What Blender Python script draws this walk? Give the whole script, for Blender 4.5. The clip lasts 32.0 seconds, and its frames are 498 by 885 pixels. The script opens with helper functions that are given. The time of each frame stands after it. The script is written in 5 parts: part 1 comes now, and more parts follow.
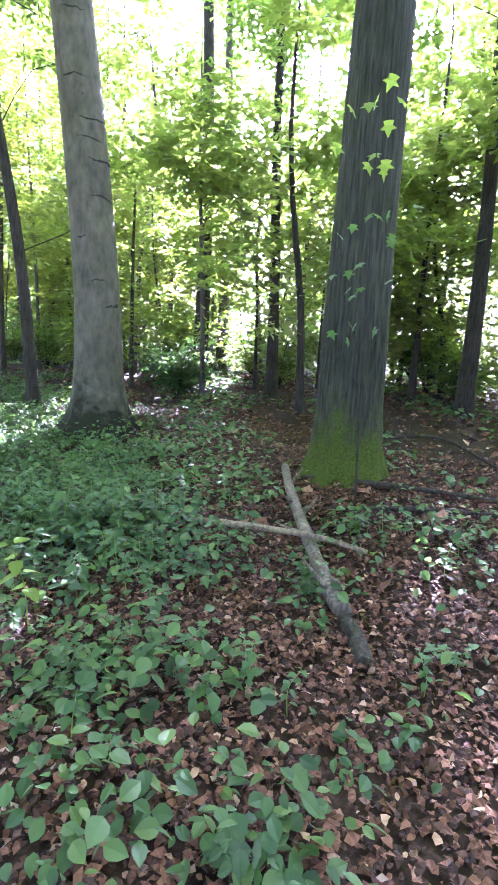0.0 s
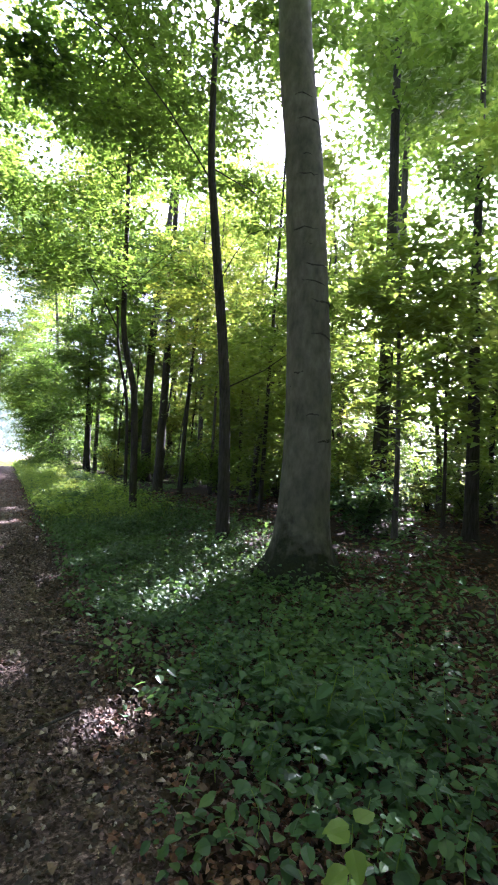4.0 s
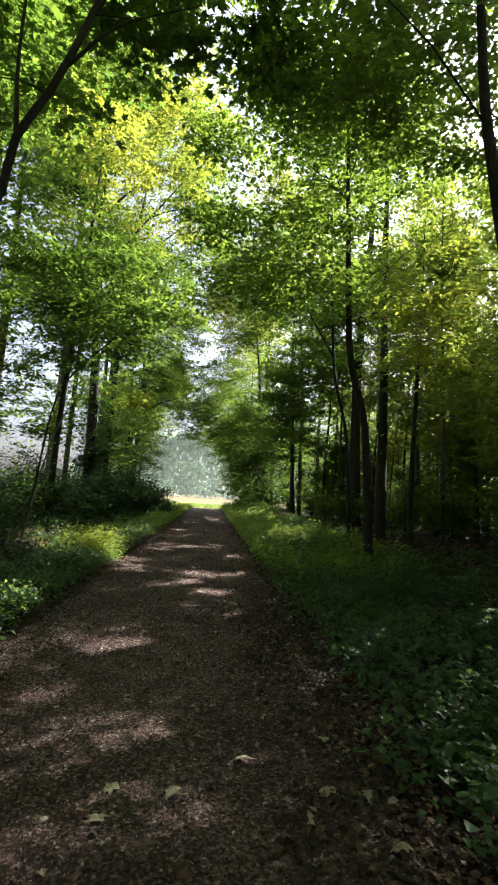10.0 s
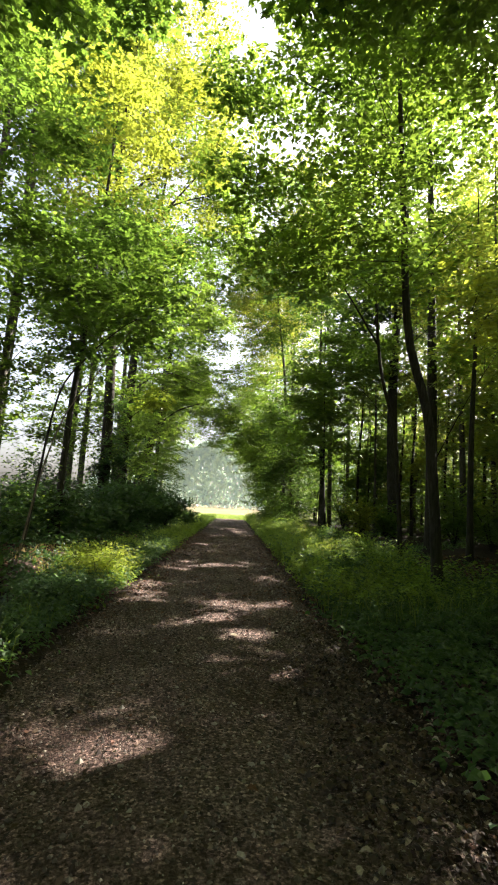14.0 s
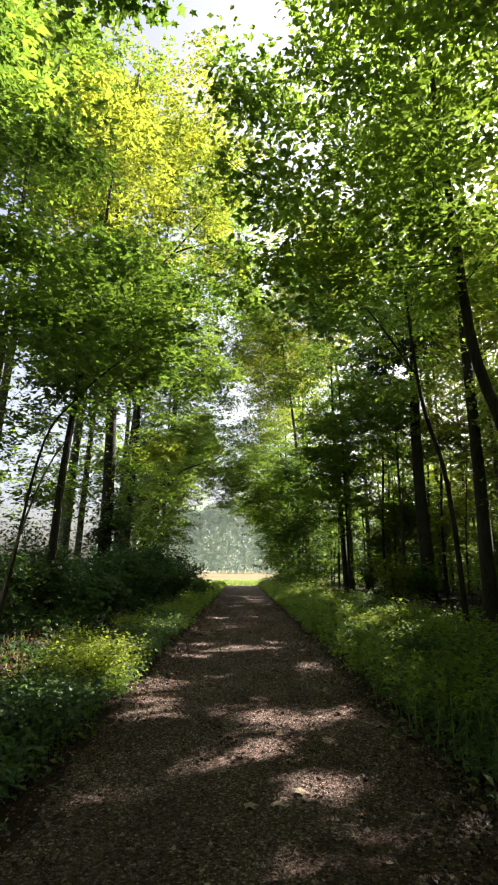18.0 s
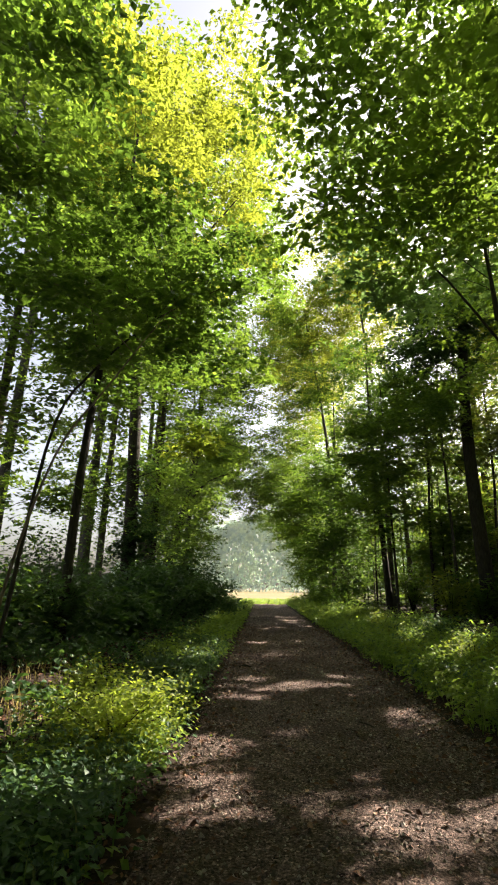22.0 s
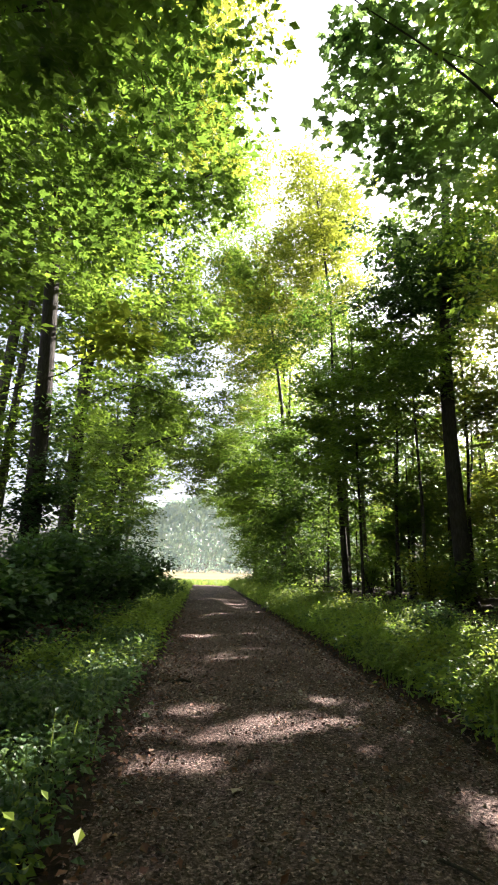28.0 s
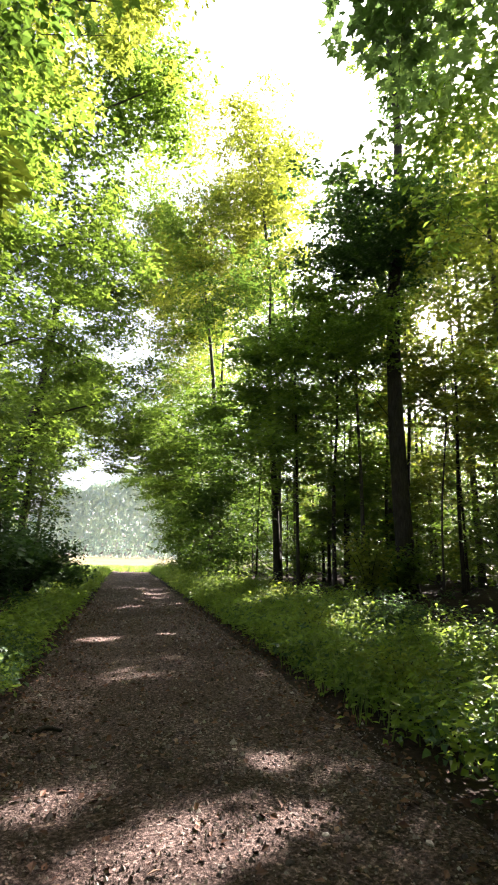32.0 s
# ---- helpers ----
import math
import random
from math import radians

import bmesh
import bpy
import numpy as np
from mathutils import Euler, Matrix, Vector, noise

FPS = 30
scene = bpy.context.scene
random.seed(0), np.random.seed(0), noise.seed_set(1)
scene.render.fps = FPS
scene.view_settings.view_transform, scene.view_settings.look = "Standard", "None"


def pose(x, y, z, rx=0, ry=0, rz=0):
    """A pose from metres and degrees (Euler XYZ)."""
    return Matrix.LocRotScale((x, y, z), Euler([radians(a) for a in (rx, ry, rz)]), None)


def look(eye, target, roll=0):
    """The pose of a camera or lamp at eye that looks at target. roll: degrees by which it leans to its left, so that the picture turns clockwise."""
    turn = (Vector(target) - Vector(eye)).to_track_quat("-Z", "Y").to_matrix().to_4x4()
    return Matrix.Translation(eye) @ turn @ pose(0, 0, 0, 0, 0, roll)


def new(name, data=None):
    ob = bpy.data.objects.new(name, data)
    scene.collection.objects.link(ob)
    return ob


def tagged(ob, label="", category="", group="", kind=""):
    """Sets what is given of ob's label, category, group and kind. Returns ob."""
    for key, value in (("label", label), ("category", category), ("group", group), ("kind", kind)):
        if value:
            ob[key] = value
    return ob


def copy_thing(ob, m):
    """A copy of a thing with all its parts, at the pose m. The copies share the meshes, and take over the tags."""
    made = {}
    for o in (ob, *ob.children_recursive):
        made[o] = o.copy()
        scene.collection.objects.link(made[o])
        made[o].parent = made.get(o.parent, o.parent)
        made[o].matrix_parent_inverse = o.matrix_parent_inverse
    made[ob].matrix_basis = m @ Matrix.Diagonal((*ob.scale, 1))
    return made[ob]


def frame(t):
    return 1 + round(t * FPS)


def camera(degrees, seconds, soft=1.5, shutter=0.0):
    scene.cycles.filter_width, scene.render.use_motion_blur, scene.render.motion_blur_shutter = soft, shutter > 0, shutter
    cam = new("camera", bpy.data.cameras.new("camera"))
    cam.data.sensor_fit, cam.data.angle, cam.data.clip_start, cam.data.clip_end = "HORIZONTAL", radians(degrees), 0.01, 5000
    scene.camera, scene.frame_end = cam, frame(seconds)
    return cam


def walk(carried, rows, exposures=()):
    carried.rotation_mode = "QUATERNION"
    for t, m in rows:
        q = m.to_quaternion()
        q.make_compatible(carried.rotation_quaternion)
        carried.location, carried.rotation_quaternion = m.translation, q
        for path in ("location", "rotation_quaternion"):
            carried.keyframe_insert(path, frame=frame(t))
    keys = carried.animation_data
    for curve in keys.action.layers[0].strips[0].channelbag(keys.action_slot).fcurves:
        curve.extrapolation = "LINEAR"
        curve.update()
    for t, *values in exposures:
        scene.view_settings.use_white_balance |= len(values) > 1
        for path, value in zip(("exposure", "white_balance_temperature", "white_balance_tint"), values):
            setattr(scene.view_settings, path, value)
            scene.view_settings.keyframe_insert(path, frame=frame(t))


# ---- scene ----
cam = camera(52.3, 32.0, 2.0)
METRES, EYE, TILT, LEAN, TURN = 16.3, 1.5, 0.0, 0.0, -42.0
ROWS = [
    (0.0, 0.0, 0.0, 0.0, 0.46, -10.42, -2.48),
    (0.5, -0.0083, 0.0057, 0.0001, 1.47, -10.45, -2.56),
    (1.0, -0.0163, 0.0129, 0.0012, 0.97, -9.74, -1.2),
    (1.5, -0.0213, 0.0166, 0.0037, -0.39, -8.02, -2.08),
    (2.0, -0.0303, 0.0195, 0.005, -1.26, -4.24, -2.47),
    (2.5, -0.0436, 0.0225, 0.0061, -0.84, -2.4, -2.49),
    (3.0, -0.0531, 0.0247, 0.0053, 4.7, -0.57, -2.45),
    (3.5, -0.0586, 0.0303, 0.0058, 11.66, 0.56, -2.54),
    (4.0, -0.0636, 0.0393, 0.0063, 16.45, 2.76, -3.86),
    (4.5, -0.0672, 0.0446, 0.0062, 21.13, 3.29, -3.64),
    (6.5, -0.0999, 0.0665, 0.0034, 31.65, 3.39, -2.58),
    (7.0, -0.1089, 0.0754, 0.0042, 36.52, 4.29, -2.51),
    (7.5, -0.1201, 0.0829, 0.0037, 37.85, 4.32, -3.03),
    (8.0, -0.1322, 0.0894, 0.0043, 37.63, 4.36, -3.05),
    (8.5, -0.1431, 0.0976, 0.0026, 37.71, 4.6, -3.12),
    (9.0, -0.1562, 0.1109, 0.0028, 37.55, 4.05, -3.29),
    (9.5, -0.1668, 0.1198, 0.0031, 37.76, 4.14, -3.89),
    (10.0, -0.1806, 0.1298, 0.0038, 37.75, 6.1, -3.4),
    (10.5, -0.1907, 0.1415, 0.003, 37.74, 6.91, -1.95),
    (11.0, -0.2, 0.1562, 0.0035, 38.11, 8.21, -1.63),
    (11.5, -0.2106, 0.1659, 0.0031, 39.42, 8.31, -2.07),
    (12.0, -0.2253, 0.1758, 0.0029, 39.36, 8.5, -2.92),
    (12.5, -0.2373, 0.1843, 0.0026, 39.3, 8.4, -2.91),
    (13.0, -0.2492, 0.1973, 0.0037, 40.27, 8.27, -2.42),
    (13.5, -0.2594, 0.206, 0.0035, 40.22, 7.6, -3.31),
    (15.5, -0.3146, 0.2458, 0.0024, 40.48, 6.33, -1.52),
    (16.0, -0.3321, 0.2546, 0.0023, 40.94, 5.77, -1.81),
    (16.5, -0.3449, 0.2607, 0.0033, 40.8, 5.7, -1.77),
    (17.0, -0.3552, 0.2702, 0.0043, 40.78, 9.56, -1.76),
    (17.5, -0.3631, 0.282, 0.0065, 40.94, 13.29, -1.68),
    (18.0, -0.372, 0.2942, 0.0051, 41.14, 14.03, -0.81),
    (18.5, -0.3807, 0.3047, 0.0071, 41.84, 15.26, -1.39),
    (19.0, -0.3921, 0.3134, 0.0051, 42.19, 15.12, -1.75),
    (19.5, -0.4088, 0.3262, 0.0053, 42.84, 16.23, -0.28),
    (20.0, -0.4225, 0.3326, 0.005, 43.82, 16.26, -0.31),
    (20.5, -0.4414, 0.3374, 0.0057, 43.62, 16.14, -0.63),
    (21.0, -0.4549, 0.3432, 0.0042, 43.64, 16.09, -0.72),
    (21.5, -0.4717, 0.3543, 0.0033, 43.63, 16.26, -0.58),
    (22.0, -0.4846, 0.3621, 0.002, 43.4, 15.95, -0.76),
    (22.5, -0.5026, 0.3705, 0.002, 41.48, 16.02, -1.54),
    (23.0, -0.516, 0.3794, 0.0006, 39.5, 14.69, -1.61),
    (23.5, -0.5309, 0.3941, 0.0, 39.54, 14.52, -1.36),
    (24.0, -0.5451, 0.4039, -0.0006, 39.61, 14.16, -1.42),
    (24.5, -0.5634, 0.4153, -0.0003, 38.51, 14.39, -1.59),
    (25.0, -0.576, 0.4289, -0.0021, 37.11, 14.07, -1.73),
    (25.5, -0.5873, 0.4476, -0.0017, 37.02, 14.32, -1.91),
    (27.5, -0.6313, 0.5124, -0.0026, 36.88, 14.22, -1.21),
    (28.0, -0.6449, 0.5267, -0.0032, 36.73, 14.1, -1.56),
    (28.5, -0.6547, 0.5389, -0.0034, 35.16, 14.06, -1.1),
    (29.0, -0.6652, 0.5566, -0.004, 34.79, 14.01, -0.59),
    (29.5, -0.6729, 0.5715, -0.0038, 34.88, 13.89, -0.76),
    (30.0, -0.6826, 0.5864, -0.0046, 31.19, 13.28, -2.57),
    (30.5, -0.6895, 0.6006, -0.0044, 26.66, 12.52, -1.82),
    (31.0, -0.6993, 0.6196, -0.004, 26.46, 12.47, -0.09),
    (31.5, -0.7097, 0.6336, -0.0028, 27.12, 12.75, -0.31),
    (32.0, -0.7261, 0.6482, -0.0031, 28.55, 12.77, -1.5),
]
walk(cam, [(t, pose(0, 0, EYE, TILT, LEAN, TURN) @ pose(METRES * x, METRES * y, METRES * z, 90 + pitch, roll, yaw)) for t, x, y, z, yaw, pitch, roll in ROWS],
     [(0.0, 5.82, 4950, 47), (2.5, 4.95, 5050, 42), (4.0, 3.95, 5300, 34), (7.0, 2.85, 5750, 23), (9.0, 3.15, 6000, 20), (10.0, 2.55, 6050, 16), (11.0, 2.5, 6100, 16), (12.0, 2.7, 6250, 15), (13.0, 2.75, 6400, 15), (16.0, 2.9, 6500, 14),
      (18.0, 2.4, 6500, 14), (22.0, 2.45, 6800, 13), (25.0, 2.68, 6500, 14), (28.0, 2.85, 6200, 20), (30.0, 3.0, 6250, 21), (32.0, 3.0, 6250, 22)])

# ---- light ----
SUN_AZ, SUN_EL = 54.5, 37.0      # clockwise from +y, above the horizon
world = bpy.data.worlds.new("world")
scene.world = world
world.use_nodes = True
wn = world.node_tree.nodes
sky = wn.new("ShaderNodeTexSky")
sky.sky_type = "NISHITA"
sky.sun_disc = False
sky.sun_elevation, sky.sun_rotation = radians(SUN_EL), radians(SUN_AZ)
sky.air_density, sky.dust_density, sky.ozone_density = 1.0, 5.0, 1.0
wn["Background"].inputs["Strength"].default_value = 0.061
haze = wn.new("ShaderNodeHueSaturation")     # a milky summer sky
haze.inputs["Saturation"].default_value = 0.55
world.node_tree.links.new(sky.outputs[0], haze.inputs["Color"])
world.node_tree.links.new(haze.outputs[0], wn["Background"].inputs["Color"])
sun = new("sun", bpy.data.lights.new("sun", "SUN"))
sun.data.energy, sun.data.angle, sun.data.color = 5.0, radians(0.55), (1.0, 0.93, 0.8)
sa, se = radians(SUN_AZ), radians(SUN_EL)
sun.matrix_world = look((0, 0, 60), (-math.sin(sa) * math.cos(se) * 50, -math.cos(sa) * math.cos(se) * 50, 60 - math.sin(se) * 50))


# ---- materials ----
def ramp_node(nt, stops):
    r = nt.nodes.new("ShaderNodeValToRGB")
    el = r.color_ramp.elements
    while len(el) < len(stops):
        el.new(0.5)
    for e, (p, c) in zip(el, stops):
        e.position, e.color = p, (*c, 1)
    return r


def base_mat(name, rough=0.8, spec=0.3):
    m = bpy.data.materials.new(name)
    m.use_nodes = True
    b = m.node_tree.nodes["Principled BSDF"]
    b.inputs["Roughness"].default_value = rough
    b.inputs["Specular IOR Level"].default_value = spec
    return m, m.node_tree, b


def noise_node(nt, scale, detail=4.0, stretch=None, rough=0.6):
    tc = nt.nodes.new("ShaderNodeTexCoord")
    n = nt.nodes.new("ShaderNodeTexNoise")
    n.inputs["Scale"].default_value, n.inputs["Detail"].default_value = scale, detail
    n.inputs["Roughness"].default_value = rough
    if stretch:
        mp = nt.nodes.new("ShaderNodeMapping")
        mp.inputs["Scale"].default_value = stretch
        nt.links.new(tc.outputs["Object"], mp.inputs["Vector"])
        nt.links.new(mp.outputs[0], n.inputs["Vector"])
    else:
        nt.links.new(tc.outputs["Object"], n.inputs["Vector"])
    return n


def mix_col(nt, fac, a, b, mode="MIX"):
    x = nt.nodes.new("ShaderNodeMix")
    x.data_type, x.blend_type = "RGBA", mode
    for sock, v in ((x.inputs[0], fac), (x.inputs[6], a), (x.inputs[7], b)):
        if isinstance(v, (int, float)):
            sock.default_value = v
        elif isinstance(v, tuple):
            sock.default_value = (*v, 1)
        else:
            nt.links.new(v, sock)
    return x.outputs[2]


def bump(nt, b, height, strength, dist=0.02):
    bp = nt.nodes.new("ShaderNodeBump")
    bp.inputs["Strength"].default_value, bp.inputs["Distance"].default_value = strength, dist
    nt.links.new(height, bp.inputs["Height"])
    nt.links.new(bp.outputs[0], b.inputs["Normal"])


def leaf_mat(name, dark, light, glow, through_part=0.5, rough=0.42, yellow=None):
    """Leaf: reflecting upper face, light passing through the blade."""
    m, nt, b = base_mat(name, rough, 0.35)
    g = nt.nodes.new("ShaderNodeNewGeometry")
    r = ramp_node(nt, [(0.0, dark), (0.6, light), (1.0, yellow or light)])
    nt.links.new(g.outputs["Random Per Island"], r.inputs[0])
    n = noise_node(nt, 0.55, 2.0)
    patch = ramp_node(nt, [(0.35, (0.75, 0.8, 0.8)), (0.65, (1.2, 1.15, 0.95))])
    nt.links.new(n.outputs[0], patch.inputs[0])
    col = mix_col(nt, 1.0, r.outputs[0], patch.outputs[0], "MULTIPLY")
    nt.links.new(col, b.inputs["Base Color"])
    t = nt.nodes.new("ShaderNodeBsdfTranslucent")
    r2 = ramp_node(nt, [(0.0, tuple(c * 0.75 for c in glow)), (1.0, glow)])
    nt.links.new(g.outputs["Random Per Island"], r2.inputs[0])
    nt.links.new(mix_col(nt, 1.0, r2.outputs[0], patch.outputs[0], "MULTIPLY"), t.inputs["Color"])
    mx = nt.nodes.new("ShaderNodeMixShader")
    mx.inputs[0].default_value = through_part
    nt.links.new(b.outputs[0], mx.inputs[1])
    nt.links.new(t.outputs[0], mx.inputs[2])
    nt.links.new(mx.outputs[0], nt.nodes["Material Output"].inputs["Surface"])
    return m


def bark_mat(name, dark, light, fine=(30, 30, 6), coarse=1.5, strength=0.6, foot_tint=None, rough=0.85):
    m, nt, b = base_mat(name, rough, 0.2)
    n1 = noise_node(nt, 1.0, 6.0, fine, 0.65)
    n2 = noise_node(nt, coarse, 3.0)
    r1 = ramp_node(nt, [(0.3, dark), (0.7, light)])
    nt.links.new(n1.outputs[0], r1.inputs[0])
    r2 = ramp_node(nt, [(0.3, (0.65, 0.66, 0.62)), (0.7, (1.15, 1.12, 1.1))])
    nt.links.new(n2.outputs[0], r2.inputs[0])
    col = mix_col(nt, 1.0, r1.outputs[0], r2.outputs[0], "MULTIPLY")
    if foot_tint:
        n3 = noise_node(nt, 4.5, 6.0)
        tc = nt.nodes.new("ShaderNodeTexCoord")
        sx = nt.nodes.new("ShaderNodeSeparateXYZ")
        nt.links.new(tc.outputs["Object"], sx.inputs[0])
        mr = nt.nodes.new("ShaderNodeMapRange")
        mr.inputs["From Min"].default_value, mr.inputs["From Max"].default_value = foot_tint[1], foot_tint[2]
        mr.inputs["To Min"].default_value, mr.inputs["To Max"].default_value = 0.62, -0.35
        nt.links.new(sx.outputs[2], mr.inputs["Value"])
        ad = nt.nodes.new("ShaderNodeMath")
        nt.links.new(mr.outputs[0], ad.inputs[0])
        nt.links.new(n3.outputs[0], ad.inputs[1])
        r3 = ramp_node(nt, [(0.62, (0, 0, 0)), (0.9, (1, 1, 1))])
        nt.links.new(ad.outputs[0], r3.inputs[0])
        n4 = noise_node(nt, 45.0, 3.0)
        r4 = ramp_node(nt, [(0.3, tuple(c * 0.4 for c in foot_tint[0])), (0.7, foot_tint[0])])
        nt.links.new(n4.outputs[0], r4.inputs[0])
        col = mix_col(nt, r3.outputs[0], col, r4.outputs[0])
    nt.links.new(col, b.inputs["Base Color"])
    bump(nt, b, n1.outputs[0], strength, 0.03)
    return m


def ground_mat(name, stops, fine, coarse, tint, strength=0.7, rough=0.95, specks=None):
    m, nt, b = base_mat(name, rough, 0.15)
    n1 = noise_node(nt, fine, 8.0, None, 0.7)
    r1 = ramp_node(nt, stops)
    nt.links.new(n1.outputs[0], r1.inputs[0])
    n2 = noise_node(nt, coarse, 4.0)
    r2 = ramp_node(nt, [(0.35, tint), (0.65, (1.1, 1.1, 1.1))])
    nt.links.new(n2.outputs[0], r2.inputs[0])
    col = mix_col(nt, 1.0, r1.outputs[0], r2.outputs[0], "MULTIPLY")
    if specks:
        vo = nt.nodes.new("ShaderNodeTexVoronoi")
        vo.inputs["Scale"].default_value = specks
        tc = nt.nodes.new("ShaderNodeTexCoord")
        nt.links.new(tc.outputs["Object"], vo.inputs["Vector"])
        sp = nt.nodes.new("ShaderNodeSeparateColor")
        nt.links.new(vo.outputs["Color"], sp.inputs[0])
        r3 = ramp_node(nt, [(0.0, (0.35, 0.33, 0.32)), (0.45, (0.8, 0.78, 0.76)), (0.8, (1.1, 1.1, 1.1)), (1.0, (2.2, 2.15, 2.1))])
        nt.links.new(sp.outputs[0], r3.inputs[0])
        col = mix_col(nt, 1.0, col, r3.outputs[0], "MULTIPLY")
    nt.links.new(col, b.inputs["Base Color"])
    bump(nt, b, n1.outputs[0], strength, 0.02)
    return m


def litter_mat(name, stops, rough=0.7):
    m, nt, b = base_mat(name, rough, 0.3)
    g = nt.nodes.new("ShaderNodeNewGeometry")
    r = ramp_node(nt, stops)
    nt.links.new(g.outputs["Random Per Island"], r.inputs[0])
    n = noise_node(nt, 60.0, 3.0)
    r2 = ramp_node(nt, [(0.3, (0.7, 0.7, 0.7)), (0.7, (1.15, 1.15, 1.15))])
    nt.links.new(n.outputs[0], r2.inputs[0])
    nt.links.new(mix_col(nt, 1.0, r.outputs[0], r2.outputs[0], "MULTIPLY"), b.inputs["Base Color"])
    return m


BEECH_LEAF = leaf_mat("beech_leaf", (0.012, 0.04, 0.009), (0.028, 0.073, 0.013), (0.275, 0.425, 0.05), 0.5, 0.45, (0.065, 0.105, 0.012))
MAPLE_LEAF = leaf_mat("maple_leaf", (0.01, 0.036, 0.009), (0.025, 0.062, 0.012), (0.185, 0.32, 0.04), 0.45, 0.45, (0.045, 0.09, 0.012))
# brighter, yellower copy of the beech leaf, with sunlight put into the colour
SUN_TINT_LEAF = leaf_mat("sun_tint_crown_leaf", (0.03, 0.075, 0.012), (0.07, 0.115, 0.016), (0.45, 0.52, 0.06), 0.5, 0.45, (0.12, 0.145, 0.015))
PALE_LEAF = leaf_mat("cool_maple_leaf", (0.02, 0.056, 0.024), (0.045, 0.1, 0.044), (0.3, 0.46, 0.13), 0.55, 0.4, (0.065, 0.12, 0.047))
# paler beech leaf whose colour carries the backlight seen deeper in the wood
BACKLIT_LEAF = leaf_mat("backlit_beech_leaf", (0.03, 0.075, 0.015), (0.06, 0.112, 0.022), (0.38, 0.5, 0.07), 0.5, 0.45, (0.1, 0.138, 0.026))
# herb leaf darkened so that its colour holds the deep shade
SHADE_TINT_LEAF = leaf_mat("shade_tint_herb_leaf", (0.012, 0.036, 0.014), (0.032, 0.076, 0.028), (0.14, 0.25, 0.05), 0.35, 0.5, (0.06, 0.11, 0.035))
# yellow-green leaf brightened to show sunshine on bushes and a maple spray
SUN_BRIGHT_LEAF = leaf_mat("sun_bright_leaf", (0.08, 0.13, 0.018), (0.15, 0.2, 0.025), (0.45, 0.56, 0.06), 0.48, 0.5, (0.24, 0.25, 0.03))
DARK_LEAF = leaf_mat("ivy_leaf", (0.016, 0.044, 0.017), (0.038, 0.086, 0.028), (0.13, 0.25, 0.045), 0.35, 0.5)
HERB_LEAF = leaf_mat("herb_leaf", (0.015, 0.046, 0.021), (0.046, 0.102, 0.042), (0.17, 0.3, 0.065), 0.36, 0.5, (0.095, 0.15, 0.05))
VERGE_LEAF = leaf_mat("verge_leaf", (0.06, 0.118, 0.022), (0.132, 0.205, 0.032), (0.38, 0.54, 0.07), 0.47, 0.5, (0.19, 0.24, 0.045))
GRASS_BLADE = leaf_mat("grass_blade", (0.06, 0.12, 0.025), (0.12, 0.19, 0.04), (0.3, 0.42, 0.08), 0.4, 0.55, (0.22, 0.21, 0.09))
DRY_BLADE = leaf_mat("dry_grass_blade", (0.16, 0.125, 0.05), (0.3, 0.24, 0.1), (0.4, 0.33, 0.12), 0.35, 0.6, (0.38, 0.31, 0.15))
# distance haze is put into this very pale leaf colour
HAZED_FAR_LEAF = leaf_mat("hazed_far_wood_leaf", (0.6, 0.7, 0.65), (0.64, 0.74, 0.69), (0.5, 0.6, 0.53), 0.15, 0.9)
# smooth bark: foot darker than the stem, fading out below 1.7 m
BEECH_BARK = bark_mat("smooth_beech_bark", (0.066, 0.061, 0.046), (0.148, 0.138, 0.103), (10, 10, 5), 1.2, 0.14, ((0.02, 0.022, 0.012), -0.1, 1.7))
# furrowed bark: green moss on the foot
OLD_BARK = bark_mat("furrowed_bark", (0.009, 0.0105, 0.0075), (0.076, 0.08, 0.058), (34, 34, 2.6), 1.1, 1.2, ((0.07, 0.1, 0.01), 0.0, 1.5))
DARK_BARK = bark_mat("dark_bark", (0.016, 0.014, 0.011), (0.06, 0.053, 0.043), (34, 34, 5), 1.5, 0.8)
GREY_BARK = bark_mat("grey_bark", (0.034, 0.032, 0.027), (0.115, 0.107, 0.09), (22, 22, 5), 1.2, 0.7)
LOG_WOOD = bark_mat("weathered_log", (0.045, 0.036, 0.028), (0.23, 0.2, 0.165), (40, 40, 5), 5.0, 0.8)
STICK_WOOD = bark_mat("dead_stick", (0.1, 0.075, 0.055), (0.28, 0.23, 0.18), (40, 40, 6), 6.0, 0.6)
SOIL = ground_mat("forest_soil", [(0.3, (0.01, 0.0065, 0.0045)), (0.55, (0.032, 0.02, 0.014)), (0.75, (0.075, 0.049, 0.036))], 16.0, 0.8, (0.6, 0.6, 0.6))
TRACK = ground_mat("gravel_track", [(0.32, (0.022, 0.0135, 0.0105)), (0.5, (0.13, 0.091, 0.078)), (0.64, (0.305, 0.232, 0.202)), (0.8, (0.5, 0.39, 0.345))], 46.0, 0.8, (0.62, 0.57, 0.55), 1.5, specks=55.0)
FIELD = ground_mat("stubble_field", [(0.3, (0.1, 0.082, 0.042)), (0.7, (0.17, 0.14, 0.078))], 3.0, 0.05, (0.8, 0.85, 0.7), 0.2)
LITTER = litter_mat("fallen_leaf", [(0.0, (0.022, 0.01, 0.006)), (0.5, (0.078, 0.031, 0.0165)), (0.9, (0.17, 0.078, 0.043)), (1.0, (0.35, 0.228, 0.155))])
